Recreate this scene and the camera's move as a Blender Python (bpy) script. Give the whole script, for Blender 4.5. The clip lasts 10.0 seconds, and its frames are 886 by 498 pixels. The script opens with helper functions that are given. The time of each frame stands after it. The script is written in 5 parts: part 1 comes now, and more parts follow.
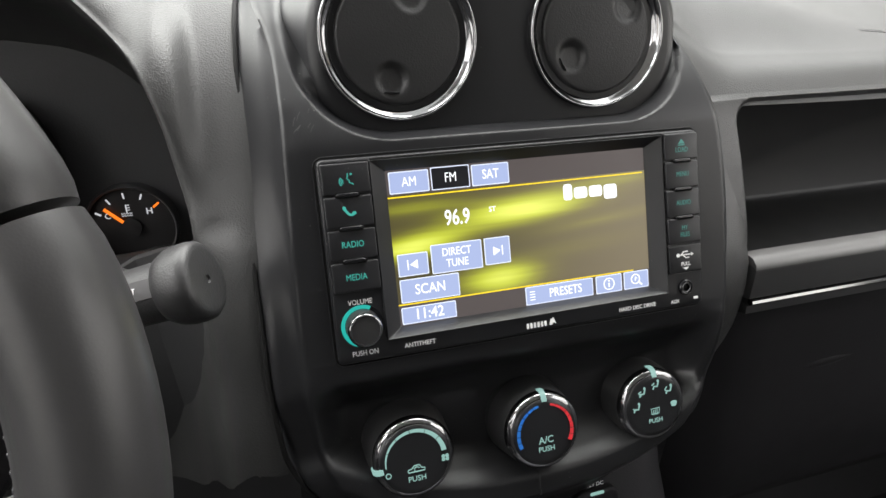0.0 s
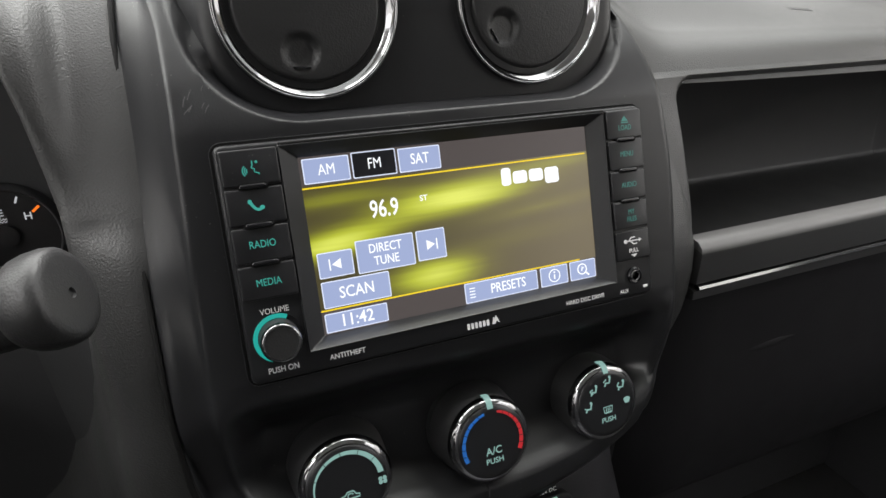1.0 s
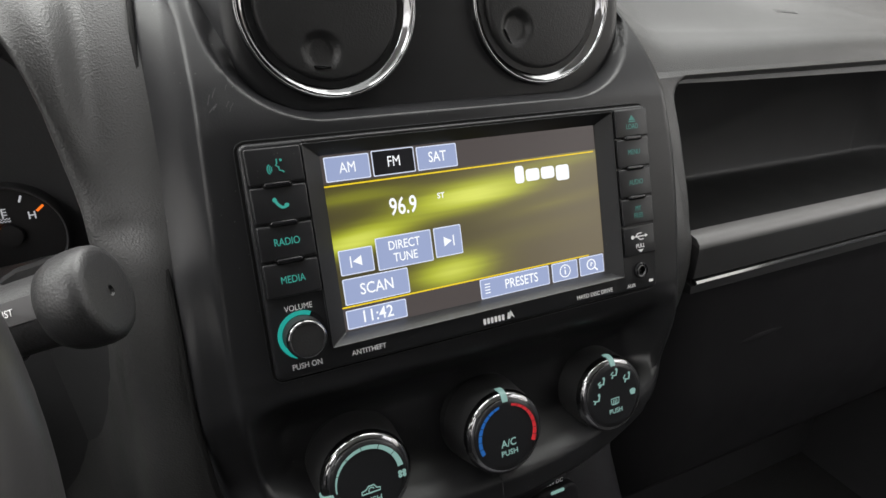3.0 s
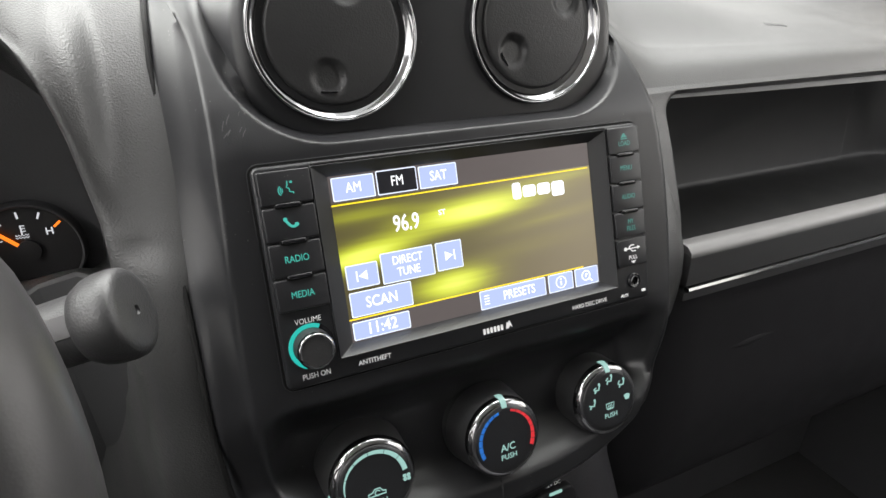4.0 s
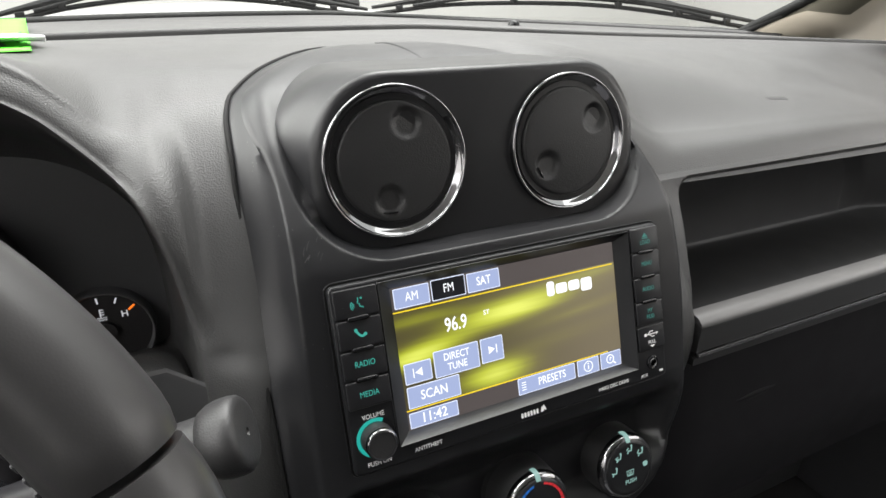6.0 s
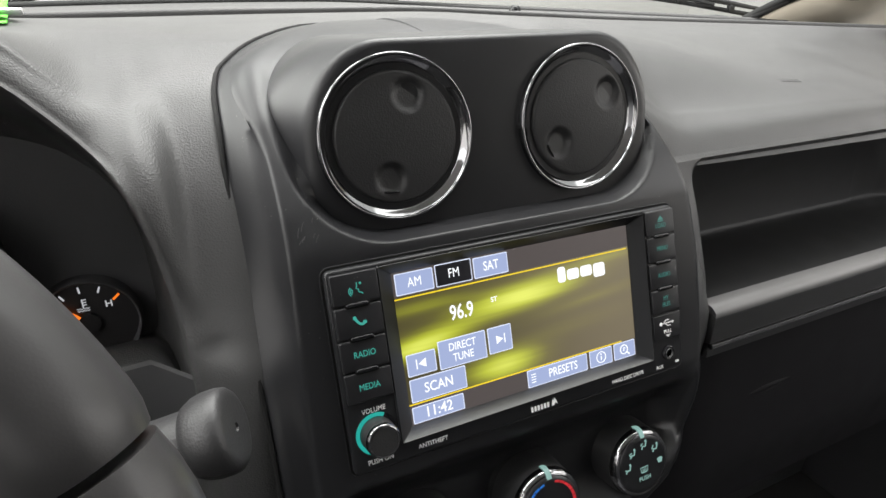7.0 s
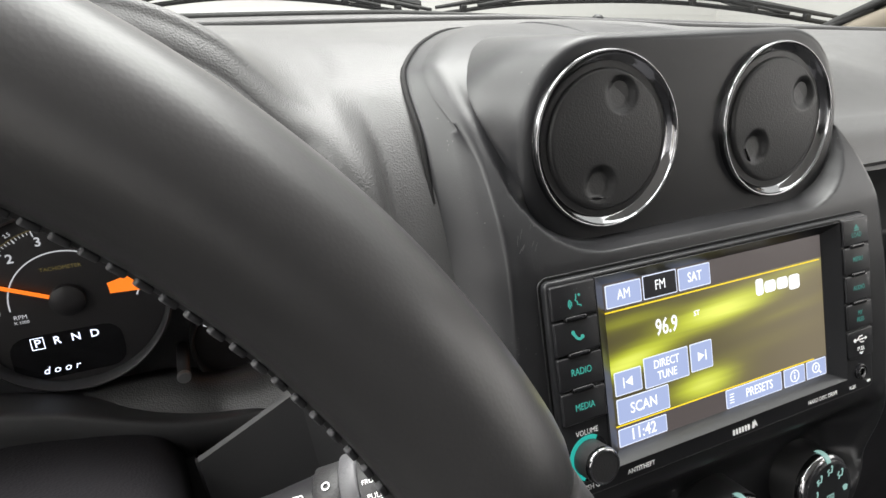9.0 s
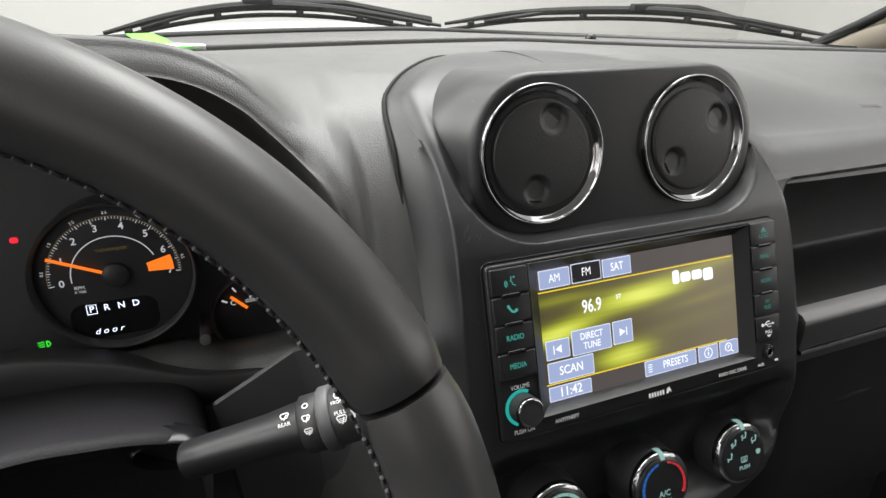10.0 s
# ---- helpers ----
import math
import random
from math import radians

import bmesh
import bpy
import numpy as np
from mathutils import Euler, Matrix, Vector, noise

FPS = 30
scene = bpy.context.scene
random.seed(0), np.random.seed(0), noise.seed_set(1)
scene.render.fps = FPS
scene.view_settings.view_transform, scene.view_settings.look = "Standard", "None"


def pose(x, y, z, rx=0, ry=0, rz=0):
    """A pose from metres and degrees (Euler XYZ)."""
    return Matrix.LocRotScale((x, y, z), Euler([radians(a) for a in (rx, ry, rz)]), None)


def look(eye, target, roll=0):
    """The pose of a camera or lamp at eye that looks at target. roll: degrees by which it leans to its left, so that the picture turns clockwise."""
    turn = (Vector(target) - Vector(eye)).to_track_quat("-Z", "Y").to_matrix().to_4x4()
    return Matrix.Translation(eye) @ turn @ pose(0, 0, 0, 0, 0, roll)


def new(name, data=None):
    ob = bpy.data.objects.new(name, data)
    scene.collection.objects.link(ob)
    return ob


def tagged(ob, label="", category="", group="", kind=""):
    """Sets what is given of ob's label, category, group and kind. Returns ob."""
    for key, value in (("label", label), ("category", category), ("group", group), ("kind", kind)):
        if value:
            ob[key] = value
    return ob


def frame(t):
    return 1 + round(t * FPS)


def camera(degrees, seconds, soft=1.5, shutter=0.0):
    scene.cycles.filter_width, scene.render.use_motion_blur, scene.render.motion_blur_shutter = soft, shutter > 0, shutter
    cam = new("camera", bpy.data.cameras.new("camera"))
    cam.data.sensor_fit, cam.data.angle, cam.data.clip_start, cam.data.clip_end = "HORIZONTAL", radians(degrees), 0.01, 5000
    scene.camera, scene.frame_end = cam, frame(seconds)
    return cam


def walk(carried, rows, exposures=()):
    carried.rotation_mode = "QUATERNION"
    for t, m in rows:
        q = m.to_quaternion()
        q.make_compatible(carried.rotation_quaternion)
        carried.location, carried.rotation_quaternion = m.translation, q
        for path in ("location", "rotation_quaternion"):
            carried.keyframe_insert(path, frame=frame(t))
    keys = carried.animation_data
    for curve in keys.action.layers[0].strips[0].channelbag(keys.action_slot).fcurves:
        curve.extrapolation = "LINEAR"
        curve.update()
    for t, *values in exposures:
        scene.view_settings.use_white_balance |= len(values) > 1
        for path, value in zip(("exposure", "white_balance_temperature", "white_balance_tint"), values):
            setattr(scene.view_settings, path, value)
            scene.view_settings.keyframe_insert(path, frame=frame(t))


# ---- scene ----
cam = camera(73.4, 10.0)
PATH = [
    (0, (-0.1285, -0.2605, 0.8369), (0.1339, 0.5952, 0.3910), 0.41),
    (0.5, (-0.1127, -0.2362, 0.8210), (0.2228, 0.5924, 0.3729), 0.74),
    (1, (-0.1131, -0.2334, 0.8197), (0.2411, 0.5877, 0.3720), 0.78),
    (1.5, (-0.1151, -0.2316, 0.8170), (0.2487, 0.5844, 0.3678), 0.87),
    (2, (-0.1172, -0.2274, 0.8175), (0.2517, 0.5862, 0.3681), 0.94),
    (3.3, (-0.1350, -0.2322, 0.8246), (0.2577, 0.5702, 0.3753), 1.62),
    (3.5, (-0.1333, -0.2344, 0.8301), (0.2521, 0.5718, 0.3812), 1.18),
    (4, (-0.1384, -0.2385, 0.8332), (0.2527, 0.5657, 0.3856), 1.21),
    (4.5, (-0.1402, -0.2318, 0.8251), (0.2535, 0.5703, 0.3760), 1.24),
    (5, (-0.1406, -0.2561, 0.8429), (0.2534, 0.5447, 0.3916), 1.35),
    (5.5, (-0.1521, -0.2642, 0.8880), (0.2465, 0.5381, 0.4438), 1.45),
    (5.7, (-0.1707, -0.2549, 0.9019), (0.2241, 0.5498, 0.4584), 1.49),
    (6.8, (-0.1595, -0.2143, 0.8798), (0.2413, 0.5859, 0.4336), 1.69),
    (7, (-0.1649, -0.2205, 0.8814), (0.2344, 0.5793, 0.4332), 1.51),
    (7.5, (-0.1907, -0.2275, 0.8786), (0.2085, 0.5741, 0.4336), 1.19),
    (8, (-0.2470, -0.2335, 0.8887), (0.1411, 0.5778, 0.4513), 0.89),
    (8.3, (-0.2504, -0.2198, 0.8858), (0.1294, 0.6023, 0.4617), 0.74),
    (8.5, (-0.2478, -0.2068, 0.8782), (0.1304, 0.6157, 0.4535), 0.74),
    (9, (-0.2403, -0.1684, 0.8692), (0.1370, 0.6542, 0.4436), 0.73),
    (9.5, (-0.2390, -0.2154, 0.9045), (0.1448, 0.6040, 0.4788), 0.87),
    (9.7, (-0.2273, -0.2281, 0.9110), (0.1492, 0.5951, 0.4859), 0.95),
    (10, (-0.2395, -0.2427, 0.8926), (0.1068, 0.5968, 0.4738), 0.86),
]
walk(cam, [(t, look(eye, target, roll)) for t, eye, target, roll in PATH], exposures=[(0, .55), (.5, .22), (2, .22), (3.3, .05), (3.6, .05), (4, .78), (4.5, .9), (5, .66), (5.5, .48), (7, .28), (8, .34), (8.5, .38), (9, .47), (9.5, .52), (10, .22)])

# ---------------------------------------------------------------- light
Z0 = 0.70          # height of the radio's middle above the cabin floor
LEAN_BACK = 20.0   # the centre stack leans back by this many degrees
world = bpy.data.worlds.new("hall_light")
scene.world = world
world.use_nodes = True
wn = world.node_tree.nodes
wn["Background"].inputs["Color"].default_value = (1.0, 0.99, 0.985, 1)
wn["Background"].inputs["Strength"].default_value = 3.0


def tube_lamp(name, x, y, z, length, width, watts, rz=0.0):
    """A ceiling tube of the hall."""
    data = bpy.data.lights.new(name, "AREA")
    data.shape, data.size, data.size_y, data.energy = "RECTANGLE", length, width, watts
    data.color = (1.0, 0.985, 0.97)
    lamp = new(name, data)
    lamp.matrix_world = pose(x, y, z, 0, 0, rz)
    return tagged(lamp, "row of white fluorescent tubes under the hall ceiling", "ceiling lamp", kind="structure")


for tx, ty, power in ((-1.2, 1.5, 230), (1.2, 1.7, 340), (-3.3, -0.5, 240), (1.9, -0.6, 100)):
    tube_lamp("hall_tube_lamp", tx, ty, 3.6, 3.0, 1.7, power, 90)
fill_data = bpy.data.lights.new("driver_side_fill", "AREA")              # added fill light ahead on the driver's side; no such opening is known
fill_data.shape, fill_data.size, fill_data.size_y, fill_data.energy, fill_data.color = "RECTANGLE", 3.4, 2.6, 380, (1.0, 0.985, 0.965)
fill_lamp = tagged(new("driver_side_fill", fill_data), "added fill light from ahead on the driver's side", "daylight", kind="structure")
fill_lamp.matrix_world = look((-3.6, 2.2, 2.6), (0, 0.1, 0.8))


# ---------------------------------------------------------------- materials
def shader(name):
    m = bpy.data.materials.new(name)
    m.use_nodes = True
    nt = m.node_tree
    return m, nt, nt.nodes["Principled BSDF"], nt.links


def mat(name, color, rough=0.5, metal=0.0, spec=0.5, grain=0.0, grain_size=0.0012, cells=False, vary=0.12, blotch=0.03,
        rough_vary=0.08, coat=0.0, dust=0.0):
    """A surface with uneven tone and gloss at two scales, fine relief and, where wanted, specks of dust."""
    m, nt, b, li = shader(name)
    b.inputs["Metallic"].default_value = metal
    b.inputs["Specular IOR Level"].default_value = spec
    b.inputs["Coat Weight"].default_value = coat
    co = nt.nodes.new("ShaderNodeTexCoord")
    big = nt.nodes.new("ShaderNodeTexNoise")
    big.inputs["Scale"].default_value = 1.0 / blotch
    big.inputs["Detail"].default_value = 5
    li.new(co.outputs["Object"], big.inputs["Vector"])
    fine = nt.nodes.new("ShaderNodeTexNoise")
    fine.inputs["Scale"].default_value = 900
    fine.inputs["Detail"].default_value = 2
    li.new(co.outputs["Object"], fine.inputs["Vector"])
    tone = nt.nodes.new("ShaderNodeMath")
    tone.operation = "MULTIPLY_ADD"
    li.new(big.outputs["Fac"], tone.inputs[0])
    tone.inputs[1].default_value, tone.inputs[2].default_value = 2 * vary, 1 - vary
    tone2 = nt.nodes.new("ShaderNodeMath")
    tone2.operation = "MULTIPLY_ADD"
    li.new(fine.outputs["Fac"], tone2.inputs[0])
    tone2.inputs[1].default_value, tone2.inputs[2].default_value = vary, 1 - 0.5 * vary
    both = nt.nodes.new("ShaderNodeMath")
    both.operation = "MULTIPLY"
    li.new(tone.outputs[0], both.inputs[0])
    li.new(tone2.outputs[0], both.inputs[1])
    col = nt.nodes.new("ShaderNodeMix")
    col.data_type, col.blend_type = "RGBA", "MULTIPLY"
    col.inputs["Factor"].default_value = 1
    col.inputs["A"].default_value = (*color, 1)
    li.new(both.outputs[0], col.inputs["B"])
    last = col.outputs["Result"]
    if dust:
        speck = nt.nodes.new("ShaderNodeTexVoronoi")
        speck.inputs["Scale"].default_value = 260
        li.new(co.outputs["Object"], speck.inputs["Vector"])
        cut = nt.nodes.new("ShaderNodeMath")
        cut.operation = "LESS_THAN"
        li.new(speck.outputs["Distance"], cut.inputs[0])
        cut.inputs[1].default_value = 0.07
        where = nt.nodes.new("ShaderNodeMapRange")
        li.new(big.outputs["Fac"], where.inputs["Value"])
        where.inputs["From Min"].default_value, where.inputs["From Max"].default_value = 0.5, 0.7
        where.inputs["To Max"].default_value = dust
        amount = nt.nodes.new("ShaderNodeMath")
        amount.operation = "MULTIPLY"
        li.new(cut.outputs[0], amount.inputs[0])
        li.new(where.outputs[0], amount.inputs[1])
        over = nt.nodes.new("ShaderNodeMix")
        over.data_type = "RGBA"
        li.new(amount.outputs[0], over.inputs["Factor"])
        li.new(last, over.inputs["A"])
        over.inputs["B"].default_value = (0.3, 0.29, 0.27, 1)
        last = over.outputs["Result"]
    li.new(last, b.inputs["Base Color"])
    ro = nt.nodes.new("ShaderNodeMath")
    ro.operation = "MULTIPLY_ADD"
    li.new(big.outputs["Fac"], ro.inputs[0])
    ro.inputs[1].default_value, ro.inputs[2].default_value = 2 * rough_vary, rough - rough_vary
    li.new(ro.outputs[0], b.inputs["Roughness"])
    if grain:
        if cells:
            g = nt.nodes.new("ShaderNodeTexVoronoi")
            g.feature = "F1"
            out = g.outputs["Distance"]
            li.new(co.outputs["Object"], g.inputs["Vector"])
        else:
            g = nt.nodes.new("ShaderNodeTexNoise")
            g.inputs["Detail"].default_value = 3
            out = g.outputs["Fac"]
            li.new(co.outputs["Object"], g.inputs["Vector"])
        g.inputs["Scale"].default_value = 1.0 / grain_size
        bump = nt.nodes.new("ShaderNodeBump")
        bump.inputs["Strength"].default_value = min(1.0, grain)
        bump.inputs["Distance"].default_value = (0.25 if cells else 0.6) * grain_size
        li.new(out, bump.inputs["Height"])
        li.new(bump.outputs["Normal"], b.inputs["Normal"])
    return m


def glow(name, color, strength):
    """A lit print, lamp or screen field."""
    m, nt, b, li = shader(name)
    b.inputs["Base Color"].default_value = (0.01, 0.01, 0.01, 1)
    b.inputs["Roughness"].default_value = 0.35
    b.inputs["Emission Color"].default_value = (*color, 1)
    b.inputs["Emission Strength"].default_value = strength
    return m


def screen_picture(name):
    """The radio's lit background: dark brown, partly a painted reflection, with soft yellow-green streaks that run
    along the screen.
    """
    m, nt, b, li = shader(name)
    b.inputs["Base Color"].default_value = (0.012, 0.012, 0.013, 1)
    b.inputs["Roughness"].default_value = 0.28
    co = nt.nodes.new("ShaderNodeTexCoord")
    sep = nt.nodes.new("ShaderNodeSeparateXYZ")
    li.new(co.outputs["Object"], sep.inputs[0])

    def calc(operation, one, two=None, three=None):
        n = nt.nodes.new("ShaderNodeMath")
        n.operation = operation
        for k, v in enumerate((one, two, three)):
            if isinstance(v, (int, float)):
                n.inputs[k].default_value = v
            elif v is not None:
                li.new(v, n.inputs[k])
        return n.outputs[0]
    x, y = sep.outputs["X"], sep.outputs["Y"]
    turn = nt.nodes.new("ShaderNodeMapping")
    turn.inputs["Rotation"].default_value = (0, 0, radians(-4))
    turn.inputs["Scale"].default_value = (9, 210, 1)
    li.new(co.outputs["Object"], turn.inputs["Vector"])
    fibre = nt.nodes.new("ShaderNodeTexNoise")
    fibre.inputs["Scale"].default_value = 1.0
    fibre.inputs["Detail"].default_value = 4
    li.new(turn.outputs[0], fibre.inputs["Vector"])
    total = None
    for cx, cy, wx, wy, tilt, power in ((0.000, 0.0165, 0.038, 0.0070, 0.06, 1.0), (-0.062, 0.0035, 0.026, 0.0060, 0.10, 0.95), (-0.016, -0.0195, 0.022, 0.0075, 0.02, 0.85), (-0.060, 0.0235, 0.030, 0.0040, 0.03, 0.32),
                                        (0.045, 0.0055, 0.040, 0.0035, 0.09, 0.16), (0.060, 0.0275, 0.030, 0.0045, 0.05, 0.22), (0.020, -0.0080, 0.045, 0.0050, 0.06, 0.10)):
        dx = calc("SUBTRACT", x, cx)
        dy = calc("SUBTRACT", calc("SUBTRACT", y, cy), calc("MULTIPLY", dx, tilt))
        q = calc("ADD", calc("POWER", calc("ABSOLUTE", calc("DIVIDE", dx, wx)), 2.0), calc("POWER", calc("ABSOLUTE", calc("DIVIDE", dy, wy)), 2.0))
        blob = calc("MULTIPLY", calc("EXPONENT", calc("MULTIPLY", q, -1.0)), power)
        total = blob if total is None else calc("ADD", total, blob)
    total = calc("MULTIPLY", total, calc("MULTIPLY_ADD", fibre.outputs["Fac"], 0.9, 0.55))
    ramp = nt.nodes.new("ShaderNodeValToRGB")
    for k, (pos, shade) in enumerate(((0.0, (0.060, 0.050, 0.020, 1)), (0.14, (0.10, 0.090, 0.020, 1)), (0.35, (0.21, 0.215, 0.020, 1)), (0.65, (0.42, 0.46, 0.035, 1)), (1.0, (0.66, 0.71, 0.11, 1)))):
        e = ramp.color_ramp.elements[k] if k < 2 else ramp.color_ramp.elements.new(pos)
        e.position, e.color = pos, shade
    li.new(total, ramp.inputs["Fac"])
    # brown growing to the right: a reflection on the screen, painted into its glow
    brown = nt.nodes.new("ShaderNodeMapRange")
    brown.interpolation_type = "SMOOTHSTEP"
    li.new(x, brown.inputs["Value"])
    brown.inputs["From Min"].default_value, brown.inputs["From Max"].default_value = -0.055, 0.075
    brown.inputs["To Min"].default_value, brown.inputs["To Max"].default_value = 0.0, 0.105
    mix = nt.nodes.new("ShaderNodeMix")
    mix.data_type, mix.blend_type = "RGBA", "ADD"
    mix.inputs["Factor"].default_value = 1
    shade = nt.nodes.new("ShaderNodeMix")
    shade.data_type, shade.blend_type = "RGBA", "MULTIPLY"
    shade.inputs["Factor"].default_value = 1
    shade.inputs["A"].default_value = (0.95, 0.78, 0.60, 1)
    li.new(brown.outputs[0], shade.inputs["B"])
    li.new(ramp.outputs["Color"], mix.inputs["A"])
    li.new(shade.outputs["Result"], mix.inputs["B"])
    li.new(mix.outputs["Result"], b.inputs["Emission Color"])
    b.inputs["Emission Strength"].default_value = 1.0
    return m


def glass(name, tint=(1, 1, 1), gloss=0.08):
    m = bpy.data.materials.new(name)
    m.use_nodes = True
    nt = m.node_tree
    nt.nodes.clear()
    out = nt.nodes.new("ShaderNodeOutputMaterial")
    mix = nt.nodes.new("ShaderNodeMixShader")
    clear = nt.nodes.new("ShaderNodeBsdfTransparent")
    clear.inputs["Color"].default_value = (*tint, 1)
    shine = nt.nodes.new("ShaderNodeBsdfGlossy")
    shine.inputs["Roughness"].default_value = 0.02
    mix.inputs["Fac"].default_value = gloss
    nt.links.new(clear.outputs[0], mix.inputs[1])
    nt.links.new(shine.outputs[0], mix.inputs[2])
    nt.links.new(mix.outputs[0], out.inputs["Surface"])
    return m


M_DASH = mat("grained_dash_plastic", (0.042, 0.042, 0.0417), 0.37, spec=0.5, grain=0.7, grain_size=0.0009, cells=True, vary=0.1, blotch=0.05, dust=0.25)
M_BEZEL = mat("satin_black_plastic", (0.0110, 0.0112, 0.0122), 0.35, grain=0.1, grain_size=0.0007, vary=0.15, blotch=0.03, dust=0.5)
M_RADIO = mat("radio_black_plastic", (0.011, 0.0113, 0.0123), 0.31, grain=0.06, grain_size=0.0006, vary=0.12, dust=0.4)
M_BUTTON = mat("button_black_plastic", (0.013, 0.013, 0.0142), 0.34, grain=0.08, grain_size=0.0006, dust=0.3)
M_GLOSS = mat("gloss_black_plastic", (0.008, 0.008, 0.009), 0.14, vary=0.05, rough_vary=0.03)
M_VENT = mat("vent_black_plastic", (0.019, 0.019, 0.0194), 0.42, grain=0.4, grain_size=0.0009, cells=True, dust=0.3)
M_DARK = mat("dark_cavity_plastic", (0.058, 0.058, 0.061), 0.48, grain=0.2, grain_size=0.0012)
M_GLOVE = mat("glovebox_plastic", (0.011, 0.0105, 0.012), 0.6, spec=0.25, grain=0.4, grain_size=0.0012, cells=True)
M_CHROME = mat("chrome", (0.35, 0.35, 0.36), 0.09, metal=1.0, vary=0.03, rough_vary=0.03)
M_SATIN = mat("satin_silver_trim", (0.42, 0.42, 0.42), 0.3, metal=0.9, vary=0.05)
# Lighter than the strip body: its top edge's sheen is in the colour.
M_CAPSHEEN = mat("strip_sheen_grey", (0.075, 0.074, 0.073), 0.38, spec=0.6, grain=0.08, grain_size=0.0007)
M_GREYTRIM = mat("black_trim_plastic", (0.038, 0.038, 0.039), 0.40, grain=0.1, grain_size=0.0007)
M_LEATHER = mat("black_leather", (0.029, 0.0285, 0.0287), 0.32, spec=0.5, grain=0.08, grain_size=0.0009, cells=True, vary=0.08, blotch=0.05, rough_vary=0.02)
M_THREAD = mat("grey_thread", (0.050, 0.050, 0.053), 0.7, grain=0.3, grain_size=0.0005)
M_KNURL = mat("knurled_black_plastic", (0.022, 0.022, 0.0225), 0.34, spec=0.6, vary=0.1)
M_TEAL = glow("lit_teal_print", (0.07, 0.56, 0.46), 0.55)
M_PALE = glow("lit_pale_print", (0.40, 0.70, 0.64), 0.50)
M_GREYPRINT = mat("grey_print", (0.30, 0.31, 0.30), 0.5, vary=0.05)
M_PRINT = mat("dull_white_print", (0.80, 0.80, 0.80), 0.55, vary=0.05)
# Lit teal dimmed in colour for the reflected light washing the right keys.
M_DIMTEAL = glow("washed_teal_print", (0.07, 0.40, 0.34), 0.42)
M_WHITE = mat("white_print", (0.78, 0.78, 0.78), 0.5, vary=0.05)
M_BLUE = mat("blue_print", (0.02, 0.16, 0.55), 0.45, vary=0.05)
M_RED = mat("red_print", (0.62, 0.03, 0.04), 0.45, vary=0.05)
M_RING = glow("teal_light_ring", (0.02, 0.55, 0.47), 0.55)
M_SCREEN = screen_picture("radio_screen_picture")
M_KEY = glow("screen_key_blue", (0.31, 0.37, 0.58), 1.0)
M_KEYEDGE = glow("screen_key_edge", (0.72, 0.78, 0.95), 1.0)
M_KEYDARK = glow("screen_key_dark", (0.01, 0.01, 0.014), 0.5)
M_LIT = glow("screen_white", (0.95, 0.97, 1.0), 1.0)
M_YELLOW = glow("screen_yellow_line", (0.85, 0.62, 0.02), 1.0)
M_SHADE = glow("screen_dark_band", (0.070, 0.058, 0.056), 1.0)
M_DIAL = mat("dial_black", (0.018, 0.017, 0.018), 0.5, vary=0.1)
M_ORANGE = glow("orange_needle", (1.0, 0.20, 0.015), 0.95)
M_DIALWHITE = glow("lit_dial_white", (0.75, 0.76, 0.8), 0.55)
M_VFD = glow("lit_display_letters", (0.75, 0.82, 1.0), 1.7)
M_OLIVE = glow("dim_olive_print", (0.18, 0.14, 0.04), 0.5)
M_GREENLAMP = glow("green_tell_tale", (0.05, 0.9, 0.05), 1.0)
M_REDLAMP = glow("red_tell_tale", (1.0, 0.02, 0.04), 1.0)
M_HALLWALL = mat("white_wall_paint", (0.72, 0.71, 0.69), 0.7, grain=0.2, grain_size=0.01, vary=0.04, blotch=0.8)
M_HALLFLOOR = mat("grey_hall_floor", (0.3, 0.3, 0.3), 0.5, vary=0.15, blotch=0.5)
M_PAINT = mat("white_car_paint", (0.55, 0.55, 0.55), 0.25, coat=0.5, vary=0.03)
M_BEIGE = mat("beige_pillar_trim", (0.40, 0.36, 0.29), 0.6, grain=0.25, grain_size=0.0015, vary=0.06)
M_LINER = mat("grey_headliner", (0.62, 0.61, 0.59), 0.9, grain=0.4, grain_size=0.002, vary=0.06)
M_CARPET = mat("black_carpet", (0.02, 0.02, 0.02), 0.95, grain=0.6, grain_size=0.003)
M_RUBBER = mat("black_rubber", (0.015, 0.015, 0.015), 0.6, grain=0.1)
M_PAPER = mat("white_paper", (0.8, 0.8, 0.8), 0.7, vary=0.03)
M_NEON = mat("neon_green_paper", (0.075, 0.60, 0.012), 0.6, vary=0.05)
M_GLASS = glass("windscreen_glass", (0.31, 0.32, 0.31), 0.05)
# Darker than the dash plastic: the shade inside the pocket is in the colour.
M_POCKETSHADE = mat("shaded_pocket_plastic", (0.007, 0.007, 0.0073), 0.5, grain=0.2, grain_size=0.0012, cells=True)
# Near-black that paints the shade of gaps, grooves and slots.
M_GAP = mat("gap_shade_black", (0.004, 0.004, 0.004), 0.75, spec=0.2, vary=0.1)
M_MARK = mat("smooth_embossed_plastic", (0.02, 0.02, 0.02), 0.65, vary=0.1)
M_SCRATCH = mat("scratched_plastic", (0.05, 0.05, 0.05), 0.6, vary=0.2)


# ---------------------------------------------------------------- building tools
PANEL = Matrix.Translation((0, 0, Z0)) @ Matrix.Rotation(radians(-LEAN_BACK), 4, "X")   # x right, y into the panel, z up along it
FACE = PANEL @ Matrix.Rotation(radians(90), 4, "X")                                     # x right, y up along the panel, z out of it
ROOM = Matrix.Translation((0, 0, Z0))                                                   # level, y ahead


